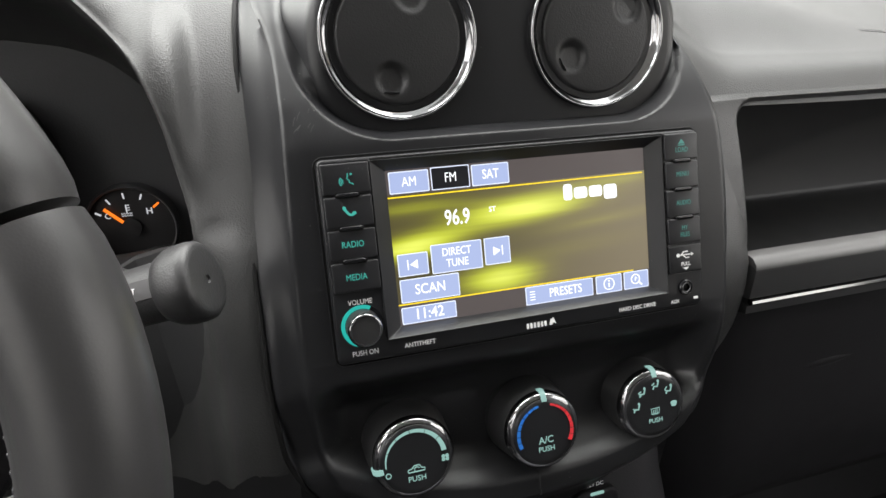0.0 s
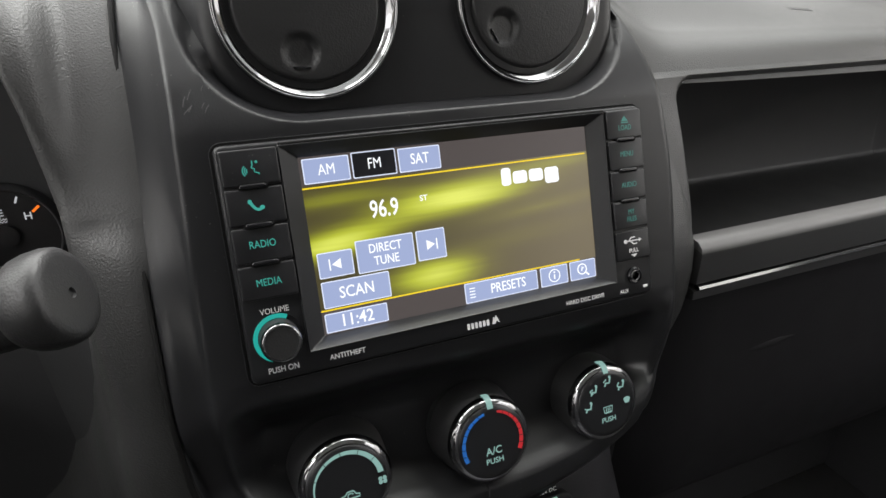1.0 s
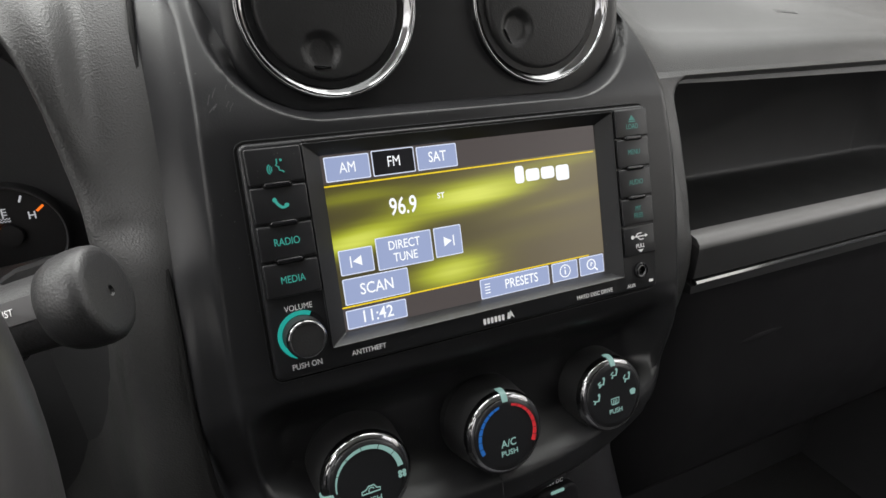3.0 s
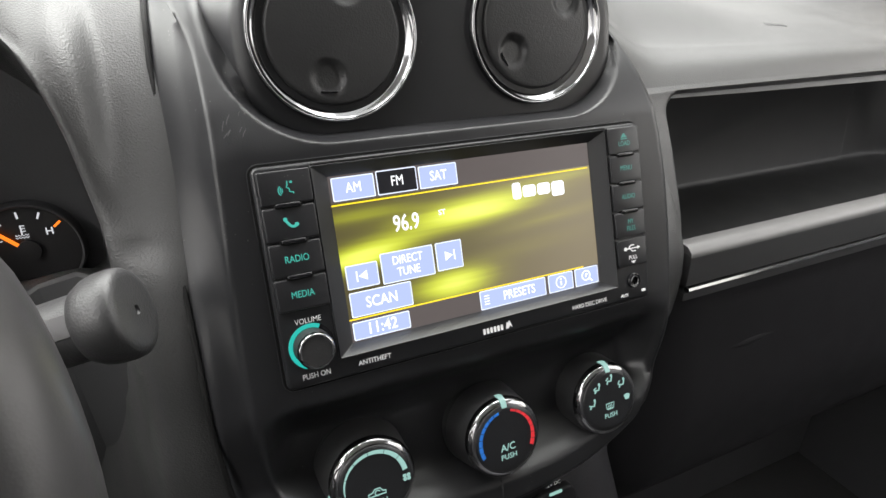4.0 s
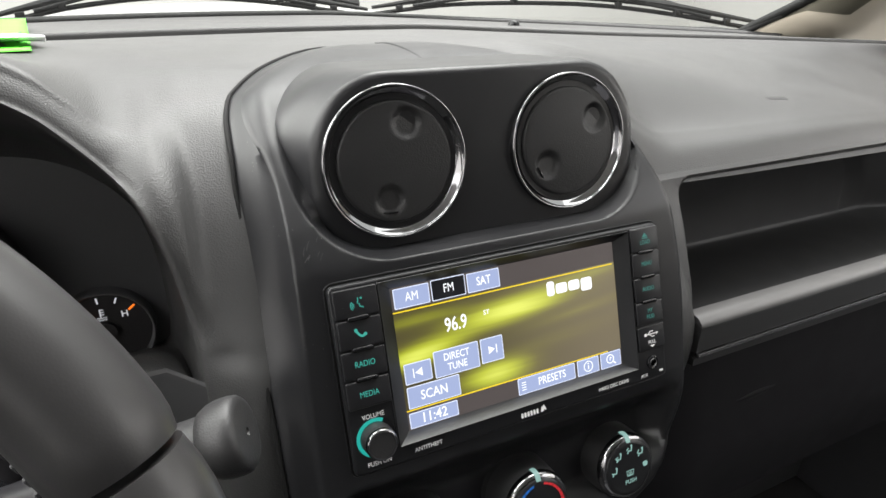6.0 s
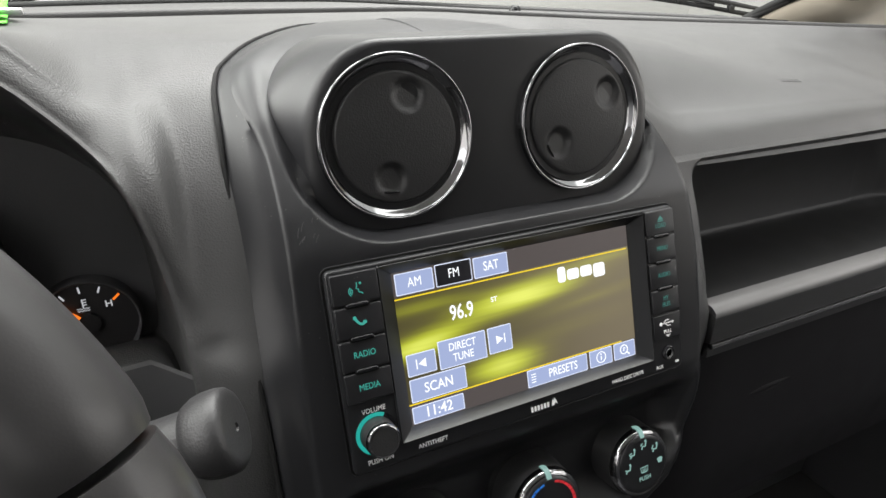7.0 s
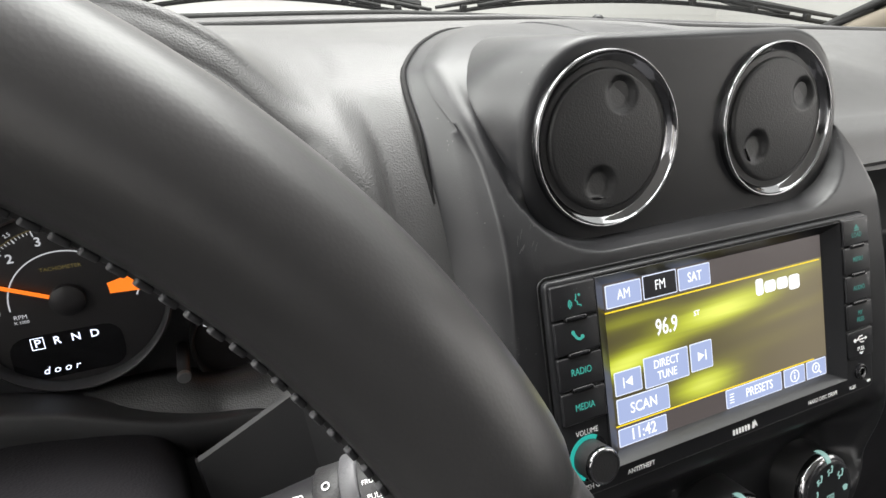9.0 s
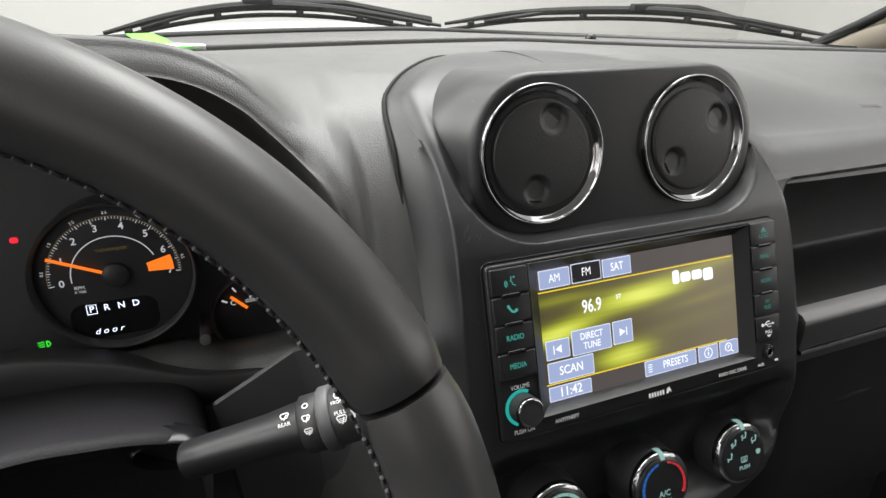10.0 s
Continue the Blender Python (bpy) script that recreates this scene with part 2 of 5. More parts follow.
def finish(bm, crease=38.0):
    bmesh.ops.recalc_face_normals(bm, faces=bm.faces)
    for f in bm.faces:
        f.smooth = True
    for e in bm.edges:
        if len(e.link_faces) == 2 and e.calc_face_angle(0) > radians(crease):
            e.smooth = False
    return bm


def part(name, bm, material, parent=None, label="", m=None, crease=38.0, recalc=True):
    """Links a bmesh as one mesh object under a thing or a part."""
    if recalc:
        finish(bm, crease)
    data = bpy.data.meshes.new(name)
    bm.to_mesh(data)
    bm.free()
    data.materials.append(material)
    ob = new(name, data)
    if parent is not None:
        ob.parent = parent
    if m is not None:
        ob.matrix_basis = m
    return tagged(ob, label)


def thing(name, label, category, m, group="", kind=""):
    ob = new(name)
    ob.empty_display_size = 0.01
    ob.matrix_basis = m
    return tagged(ob, label, category, group, kind)


def rrect(w, h, r, n=6, cx=0.0, cy=0.0):
    """A rounded rectangle's outline, anticlockwise."""
    pts = []
    for k, (sx, sy) in enumerate(((1, 1), (-1, 1), (-1, -1), (1, -1))):
        for i in range(n + 1):
            a = radians(90 * k + 90 * i / n)
            pts.append((cx + sx * (w / 2 - r) + r * math.cos(a), cy + sy * (h / 2 - r) + r * math.sin(a)))
    return pts


def loft(bm, rings, closed=True, cap_first=False, cap_last=False):
    rows = [[bm.verts.new(p) for p in ring] for ring in rings]
    n = len(rows[0])
    for a, b in zip(rows, rows[1:]):
        for i in range(n if closed else n - 1):
            j = (i + 1) % n
            bm.faces.new((a[i], a[j], b[j], b[i]))
    if cap_first:
        bm.faces.new(rows[0][::-1])
    if cap_last:
        bm.faces.new(rows[-1])
    return rows


def slab(outline, z0, z1, bevel=0.0, bm=None):
    """A plate with that outline between two heights, its front edge rounded."""
    bm = bm or bmesh.new()
    rings = [[(x, y, z0) for x, y in outline]]
    if bevel:
        cx = sum(p[0] for p in outline) / len(outline)
        cy = sum(p[1] for p in outline) / len(outline)
        wx = max(abs(p[0] - cx) for p in outline)
        wy = max(abs(p[1] - cy) for p in outline)
        for a in (0, 30, 60, 90):
            s, c = math.sin(radians(a)), math.cos(radians(a))
            inset = bevel * (1 - c)
            rings.append([(cx + (x - cx) * (1 - inset / wx), cy + (y - cy) * (1 - inset / wy), z1 - bevel * (1 - s)) for x, y in outline])
    else:
        rings.append([(x, y, z1) for x, y in outline])
    loft(bm, rings, True, True, True)
    return bm


def box(bm, cx, cy, cz, sx, sy, sz, bevel=0.0, m=None):
    mm = Matrix.Translation((cx, cy, cz)) @ Matrix.Diagonal((sx, sy, sz, 1))
    made = bmesh.ops.create_cube(bm, size=1, matrix=(m @ mm if m else mm))
    if bevel:
        edges = list({e for v in made["verts"] for e in v.link_edges})
        bmesh.ops.bevel(bm, geom=edges, offset=bevel, segments=3, profile=0.5, affect="EDGES")
    return bm


def lathe(profile, n=64, bm=None, cap=True):
    """Turns (radius, height) pairs about z; u and v of the uv map run round and along."""
    bm = bm or bmesh.new()
    uv = bm.loops.layers.uv.verify()
    rows = [[bm.verts.new((r * math.cos(2 * math.pi * i / n), r * math.sin(2 * math.pi * i / n), h)) for i in range(n)] for r, h in profile]
    for k, (a, b) in enumerate(zip(rows, rows[1:])):
        for i in range(n):
            j = (i + 1) % n
            f = bm.faces.new((a[i], a[j], b[j], b[i]))
            for loop, (u, v) in zip(f.loops, ((i, k), (i + 1, k), (i + 1, k + 1), (i, k + 1))):
                loop[uv].uv = (u / n, v / max(1, len(profile) - 1))
    if cap:
        bm.faces.new(rows[0][::-1])
        bm.faces.new(rows[-1])
    return bm


def knurled(profile, n, rows, depth):
    """A turned grip whose skin is cut into small crossed points."""
    length = profile[-1][1] - profile[0][1]
    out = []
    for k in range(rows + 1):
        h = profile[0][1] + length * k / rows
        out.append((spline([(b, a) for a, b in profile], h)[0], h))
    bm = lathe(out, n, cap=False)
    bm.verts.ensure_lookup_table()
    for k in range(1, rows):
        for i in range(n):
            v = bm.verts[k * n + i]
            scale = 1 + depth * (1 if (i + k) % 2 else -1) / out[k][0]
            v.co.x, v.co.y = v.co.x * scale, v.co.y * scale
    return bm


def arc_band(r0, r1, a0, a1, z0=0.0, z1=0.0002, n=24, r0_end=None, r1_end=None, bm=None, cx=0.0, cy=0.0):
    """A flat band along an arc, from angle a0 to a1 in degrees; its radii may change on the way."""
    bm = bm or bmesh.new()
    r0e, r1e = (r0 if r0_end is None else r0_end), (r1 if r1_end is None else r1_end)
    rings = []
    for i in range(n + 1):
        t = i / n
        a = radians(a0 + (a1 - a0) * t)
        ri, ro = r0 + (r0e - r0) * t, r1 + (r1e - r1) * t
        c, s = math.cos(a), math.sin(a)
        rings.append([(cx + ri * c, cy + ri * s, z0), (cx + ro * c, cy + ro * s, z0), (cx + ro * c, cy + ro * s, z1), (cx + ri * c, cy + ri * s, z1)])
    loft(bm, rings, True, True, True)
    return bm


def tube(points, radius, n=8, closed=False, bm=None):
    """A round rod along points; radius may be a list."""
    bm = bm or bmesh.new()
    pts = [Vector(p) for p in points]
    rings, up = [], Vector((0.13, 0.21, 0.97)).normalized()
    for i, p in enumerate(pts):
        a = pts[(i - 1) % len(pts)] if closed or i else p
        b = pts[(i + 1) % len(pts)] if closed or i + 1 < len(pts) else p
        d = (b - a).normalized()
        s = d.cross(up).normalized()
        u = s.cross(d)
        r = radius[i] if isinstance(radius, (list, tuple)) else radius
        rings.append([p + r * (math.cos(2 * math.pi * k / n) * s + math.sin(2 * math.pi * k / n) * u) for k in range(n)])
    if closed:
        rings.append(rings[0])
    loft(bm, rings, True, not closed, not closed)
    if closed:
        bmesh.ops.remove_doubles(bm, verts=bm.verts, dist=1e-6)
    return bm


def stroke(points, width, z0=0.0, z1=0.00015, bm=None):
    """A flat line of that width through points in a plane."""
    bm = bm or bmesh.new()
    pts = [Vector((p[0], p[1])) for p in points]
    rings = []
    for i, p in enumerate(pts):
        a, b = pts[max(0, i - 1)], pts[min(len(pts) - 1, i + 1)]
        d = (b - a).normalized()
        s = Vector((-d.y, d.x)) * width / 2
        rings.append([(p.x - s.x, p.y - s.y, z0), (p.x + s.x, p.y + s.y, z0), (p.x + s.x, p.y + s.y, z1), (p.x - s.x, p.y - s.y, z1)])
    loft(bm, rings, True, True, True)
    return bm


def plate(points, z0=0.0, z1=0.00015, bm=None):
    bm = bm or bmesh.new()
    loft(bm, [[(x, y, z0) for x, y in points], [(x, y, z1) for x, y in points]], True, True, True)
    return bm


def letters(body, size, x, y, z, material, parent, name="lettering", align="CENTER", wide=1.0, bold=0.0, rz=0.0, shear=0.0):
    """Raised print in the built-in font; size is the height of a capital."""
    cu = bpy.data.curves.new(name, "FONT")
    cu.body, cu.size, cu.align_x, cu.align_y = body, size / 0.69, align, "CENTER"
    cu.extrude, cu.offset, cu.shear, cu.resolution_u = 0.00005, 0.0 if "M" in body else bold * size, shear, 3
    tmp = new("text_source", cu)
    bpy.context.view_layer.update()
    data = bpy.data.meshes.new_from_object(tmp.evaluated_get(bpy.context.evaluated_depsgraph_get()))
    bpy.data.objects.remove(tmp)
    data.name = name
    data.materials.clear()
    data.materials.append(material)
    ob = new(name, data)
    ob.parent = parent
    ob.matrix_basis = Matrix.Translation((x, y, z)) @ Matrix.Rotation(radians(rz), 4, "Z") @ Matrix.Diagonal((wide, 1, 1, 1))
    return ob


def ease(a, b, x):
    t = min(1.0, max(0.0, (x - a) / (b - a)))
    return t * t * (3 - 2 * t)


def spline(keys, t):
    """A smooth curve (monotone cubic) through (t, value, value, ...) keys."""
    if t <= keys[0][0]:
        return keys[0][1:]
    if t >= keys[-1][0]:
        return keys[-1][1:]
    i = max(k for k in range(len(keys) - 1) if keys[k][0] <= t)
    a, b = keys[i], keys[i + 1]
    h = b[0] - a[0]
    u = (t - a[0]) / h
    out = []
    for c in range(1, len(a)):
        d = (b[c] - a[c]) / h

        def slope(k):
            if k <= 0 or k >= len(keys) - 1:
                return d if k in (i, i + 1) else 0.0
            d0 = (keys[k][c] - keys[k - 1][c]) / (keys[k][0] - keys[k - 1][0])
            d1 = (keys[k + 1][c] - keys[k][c]) / (keys[k + 1][0] - keys[k][0])
            return 0.0 if d0 * d1 <= 0 else 2 * d0 * d1 / (d0 + d1)
        s0, s1 = slope(i) * h, slope(i + 1) * h
        out.append((2 * u**3 - 3 * u**2 + 1) * a[c] + (u**3 - 2 * u**2 + u) * s0 + (3 * u**2 - 2 * u**3) * b[c] + (u**3 - u**2) * s1)
    return tuple(out)


def chain(points, steps):
    """A Catmull-Rom curve through points in space, steps to a span."""
    pts = [Vector(p) for p in points]
    pts = [2 * pts[0] - pts[1]] + pts + [2 * pts[-1] - pts[-2]]
    out = []
    for i in range(1, len(pts) - 2):
        p0, p1, p2, p3 = pts[i - 1:i + 3]
        for k in range(steps):
            t = k / steps
            out.append(0.5 * (2 * p1 + (p2 - p0) * t + (2 * p0 - 5 * p1 + 4 * p2 - p3) * t**2 + (3 * p1 - p0 - 3 * p2 + p3) * t**3))
    out.append(pts[-2])
    return out


def sheet(bm, rows):
    """A skin over rows of points."""
    return loft(bm, rows, closed=False)


# ---------------------------------------------------------------- dashboard
def screen_foot(x):
    """How far ahead the windscreen meets the dashboard."""
    return 0.84 - 0.55 * x * x


# across the car: x, then (y, z) of ridge, shoulder, lip, under the lip, back top, back bottom, shelf, foot
def driver_front(x):
    a = abs(x + 0.36)
    keys = [
        (0.000, 0.110, 0.1675, 0.095, 0.1635, 0.087, 0.1540, 0.089, 0.1490, 0.178, 0.095, 0.172, -0.040, 0.118, -0.036, 0.060, -0.16),
        (0.087, 0.110, 0.1620, 0.095, 0.1580, 0.087, 0.1480, 0.089, 0.1435, 0.178, 0.090, 0.172, -0.041, 0.118, -0.037, 0.060, -0.16),
        (0.104, 0.110, 0.1595, 0.095, 0.1555, 0.087, 0.1455, 0.089, 0.1408, 0.178, 0.086, 0.172, -0.044, 0.115, -0.040, 0.060, -0.16),
        (0.120, 0.109, 0.1555, 0.094, 0.1505, 0.086, 0.1405, 0.089, 0.1360, 0.178, 0.082, 0.172, -0.048, 0.112, -0.044, 0.058, -0.16),
        (0.140, 0.108, 0.1455, 0.093, 0.1400, 0.085, 0.1290, 0.088, 0.1235, 0.178, 0.072, 0.172, -0.050, 0.105, -0.040, 0.052, -0.16),
        (0.153, 0.107, 0.1340, 0.091, 0.1280, 0.082, 0.1165, 0.085, 0.1105, 0.178, 0.060, 0.172, -0.052, 0.102, -0.036, 0.047, -0.16),
        (0.168, 0.107, 0.1215, 0.086, 0.1140, 0.074, 0.1010, 0.077, 0.0935, 0.172, 0.044, 0.168, -0.050, 0.092, -0.034, 0.036, -0.16),
        (0.178, 0.109, 0.1185, 0.079, 0.1085, 0.060, 0.0940, 0.060, 0.0780, 0.150, 0.030, 0.145, -0.044, 0.075, -0.035, 0.027, -0.15),
        (0.185, 0.118, 0.1205, 0.082, 0.1095, 0.054, 0.0890, 0.046, 0.0580, 0.090, 0.022, 0.080, -0.028, 0.045, -0.040, 0.018, -0.15),
        (0.191, 0.135, 0.1240, 0.090, 0.110, 0.052, 0.084, 0.036, 0.030, 0.031, 0.016, 0.026, -0.010, 0.020, -0.050, 0.010, -0.14),
        (0.203, 0.148, 0.1285, 0.106, 0.1135, 0.069, 0.083, 0.034, 0.028, 0.028, 0.015, 0.020, 0.000, 0.008, -0.050, 0.004, -0.13),
        (0.217, 0.150, 0.1285, 0.106, 0.1130, 0.069, 0.081, 0.0325, 0.027, 0.024, 0.014, 0.014, -0.004, 0.003, -0.050, 0.000, -0.13),
        (0.300, 0.130, 0.120, 0.125, 0.114, 0.120, 0.105, 0.100, 0.070, 0.085, 0.030, 0.07, -0.01, 0.06, -0.05, 0.06, -0.13),
    ]
    v = spline(keys, a)
    return [(v[i], v[i + 1]) for i in range(0, 16, 2)]


def passenger_front(x):
    keys = [
        (-0.136, *[c for p in driver_front(-0.136)[:4] for c in p]),
        (0.00, 0.130, 0.122, 0.126, 0.117, 0.120, 0.108, 0.105, 0.080),
        (0.13, 0.130, 0.112, 0.119, 0.102, 0.105, 0.088, 0.086, 0.048),
        (0.20, 0.128, 0.079, 0.112, 0.071, 0.095, 0.061, 0.079, 0.042),
        (0.40, 0.128, 0.071, 0.112, 0.067, 0.095, 0.060, 0.079, 0.039),
        (0.90, 0.128, 0.052, 0.110, 0.049, 0.092, 0.044, 0.079, 0.034),
    ]
    v = spline(keys, x)
    return [(v[i], v[i + 1]) for i in range(0, 8, 2)]


def dash_top(x):
    foot = screen_foot(x)
    k = foot / 0.84
    drop = spline([(-0.9, 0.02), (-0.5, 0.0), (0.1, 0.0), (0.25, 0.010), (0.4, 0.020), (0.9, 0.035)], x)[0]
    hump = 0.012 * math.exp(-((x + 0.36) / 0.14) ** 2)
    return [
        (foot + 0.03, 0.085 - 0.4 * drop), (foot, 0.100 - 0.4 * drop), (0.72 * k, 0.108 - 0.5 * drop), (0.50 * k, 0.1215 - 0.6 * drop), (0.466 * k, 0.1240 - 0.6 * drop), (0.459 * k, 0.1230 - 0.6 * drop),
        (0.457 * k, 0.1165 - 0.6 * drop), (0.450 * k, 0.1160 - 0.6 * drop), (0.435 * k, 0.1205 - 0.6 * drop), (0.30 * (0.6 + 0.4 * k), 0.130 + 0.6 * hump - 1.5 * drop),
        (0.19, 0.132 + hump - 2.3 * drop)]


def dash_skin(x0, x1, nx, front):
    rows = []
    for i in range(nx + 1):
        x = x0 + (x1 - x0) * i / nx
        ctrl = [(x, y, z) for y, z in dash_top(x) + front(x)]
        rows.append(chain(ctrl, 5))
    bm = bmesh.new()
    sheet(bm, rows)
    return bm


def structure(name, bm, material, label, category, m=ROOM, crease=50.0):
    ob = part(name, bm, material, None, label, m, crease)
    return tagged(ob, label, category, kind="structure")


structure("dashboard", dash_skin(-0.86, -0.136, 220, driver_front), M_DASH,
          "black grained soft plastic dashboard top with an arched hood over the dials", "dashboard", crease=70)
structure("dashboard_passenger_side", dash_skin(-0.136, 0.92, 110, passenger_front), M_DASH,
          "black grained plastic dashboard top before the passenger seat", "dashboard", crease=70)

# passenger front face with its open storage pocket
POCKET = dict(x0=0.1905, x1=0.800, z0=-0.074, z1=0.0425)


def face_y(z):
    return spline([(-0.45, 0.02), (-0.15, 0.045), (-0.096, 0.034), (-0.056, 0.036), (0.0, 0.057), (0.042, 0.0790), (0.08, 0.095)], z)[0]


def pocket_face():
    w, h = POCKET["x1"] - POCKET["x0"], POCKET["z1"] - POCKET["z0"]
    cx, cz = POCKET["x0"] + w / 2, POCKET["z0"] + h / 2
    n = 8
    def dense(outline):                                           # more points along the straight runs
        pts = []
        for k, (x, z) in enumerate(outline):
            u, v = outline[(k + 1) % len(outline)]
            m = 14 if k % (n + 1) == n else 1
            pts += [(x + (u - x) * q / m, z + (v - z) * q / m) for q in range(m)]
        return pts
    hole = dense(rrect(w, h, 0.014, n, cx, cz))
    outer = dense(rrect(w + 0.12, h + 0.012, 0.002, n, cx, cz + 0.001))
    outer = [(max(0.136, x), z) for x, z in outer]
    rings = [[(x, face_y(z) + 0.002, z) for x, z in outer]]
    mid = [((a[0] * 0.5 + b[0] * 0.5), (a[1] * 0.5 + b[1] * 0.5)) for a, b in zip(outer, hole)]
    bulge = [(x, face_y(z), z) for x, z in mid]
    rings.append(bulge)
    for a in (0, 30, 60, 90):                                     # rounded rim
        s, c = math.sin(radians(a)), math.cos(radians(a))
        r = 0.005
        rings.append([(cx + (x - cx) * (1 + r * (1 - s) / (w / 2)), face_y(z) + r * (1 - c), cz + (z - cz) * (1 + r * (1 - s) / (h / 2))) for x, z in hole])
    for k in range(7):                                            # hollow back corner
        a = radians(15 * k)
        rings.append([(cx + (x - cx) * (0.99 - 0.02 * (1 - math.cos(a))) - 0.20 * math.sin(a) * ease(0.50, 0.80, x), 0.120 + 0.038 * math.sin(a) + 0.1 * z, cz + (z - cz) * (0.97 - 0.16 * (1 - math.cos(a)))) for x, z in hole])
    face, liner = bmesh.new(), bmesh.new()
    loft(face, rings[:6], True, False, False)
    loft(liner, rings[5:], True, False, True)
    return face, liner


pocket_rim, pocket_liner = pocket_face()
structure("dashboard_pocket_rim", pocket_rim, M_DASH, "black grained dashboard face round the storage pocket", "dashboard", crease=45)
# pocket inside, its depth shade painted by the darker plastic
structure("dashboard_pocket", pocket_liner, M_POCKETSHADE, "open storage pocket in the black dashboard before the passenger seat", "dashboard pocket", crease=45)
# trim strip below the pocket
strip = thing("dash_trim_strip", "black dashboard trim strip with a thin chrome line, below the pocket", "trim strip", ROOM)
bm = bmesh.new()
prof = ((0.0400, -0.078), (0.0375, -0.0580), (0.0355, -0.0552), (0.0300, -0.0560), (0.0275, -0.0585), (0.0262, -0.064), (0.0258, -0.0845), (0.030, -0.086), (0.040, -0.086))
loft(bm, [[(x, y, z) for y, z in prof] for x in (0.190, 0.30, 0.45, 0.6, 0.88)], True, True, True)
part("strip_body", bm, M_GREYTRIM, strip)
bm = bmesh.new()
loft(bm, [[(x, y, z) for y, z in ((0.0440, -0.0555), (0.0360, -0.0540), (0.0310, -0.0547), (0.0270, -0.0580), (0.0262, -0.0615), (0.030, -0.0600), (0.040, -0.0600))] for x in (0.1895, 0.5, 0.88)], True, True, True)
part("strip_cap", bm, M_CAPSHEEN, strip, "top edge with its sheen put in a lighter grey")
bm = bmesh.new()
loft(bm, [[(x, y, z) for y, z in ((0.0285, -0.0855), (0.0245, -0.0862), (0.0235, -0.0880), (0.0245, -0.0898), (0.0285, -0.0905))] for x in (0.192, 0.5, 0.88)], True, True, True)
part("chrome_line", bm, M_CHROME, strip, "thin bright chrome moulding")
bm = bmesh.new()
loft(bm, [[(x, y, z) for y, z in ((0.040, -0.086), (0.0255, -0.0905), (0.0250, -0.0965), (0.034, -0.0985))] for x in (0.189, 0.5, 0.88)], True, True, True)
part("strip_base", bm, M_GREYTRIM, strip)

# glovebox and lower closing panels
glove = thing("glovebox", "black plastic glovebox door below the trim strip", "glovebox", ROOM)
bm = bmesh.new()
rows = []
for i in range(21):
    x = 0.165 + 0.70 * i / 20
    rows.append([(x, y + 0.02 * ease(0.19, 0.165, x), z) for y, z in ((0.06, -0.096), (0.040, -0.099), (0.038, -0.11), (0.036, -0.15), (0.026, -0.22), (0.030, -0.30), (0.07, -0.37), (0.16, -0.42))])
sheet(bm, rows)
part("glovebox_door", bm, M_GLOVE, glove)
bm = bmesh.new()
tube([(0.235 + 0.010 * i, 0.0412 - 0.0001 * i, -0.172 + 0.0004 * i) for i in range(13)], [0.004 + 0.0045 * math.sin(math.pi * i / 12) for i in range(13)], 10, bm=bm)
part("door_crease", bm, M_GLOVE, glove, "rounded crease across the door")
bm = bmesh.new()
rows = []
for i in range(21):
    z = 0.046 - 0.34 * i / 20
    y = spline([(-0.30, 0.12), (-0.17, 0.050), (-0.11, 0.0285), (-0.10, 0.0268), (-0.08, 0.0258), (-0.06, 0.0275), (-0.045, 0.034), (0.0, 0.058), (0.046, 0.083)], z)[0]
    rows.append([(0.124, y + 0.03, z), (0.128, y + 0.012, z), (0.134, y + 0.002, z), (0.146, y - 0.004, z), (0.164, y - 0.004, z), (0.178, y - 0.0005, z), (0.1855, y + 0.002, z), (0.1895, y + 0.007, z), (0.191, y + 0.03, z)])
sheet(bm, rows)
structure("dashboard_pillar", bm, M_DASH, "narrow upright of grained black dashboard beside the centre stack", "dashboard")


# ---------------------------------------------------------------- centre stack
HOOD_C, HOOD_TILT = 0.1085, 8.0


def hood_y(z):
    """The vent hood's front plane, its top tipped towards the driver."""
    return 0.0115 - math.tan(radians(HOOD_TILT)) * (z - HOOD_C)


def round_box(x, z, cx, cz, hx, hz, r):
    qx, qz = abs(x - cx) - hx + r, abs(z - cz) - hz + r
    return math.hypot(max(qx, 0), max(qz, 0)) + min(max(qx, qz), 0) - r


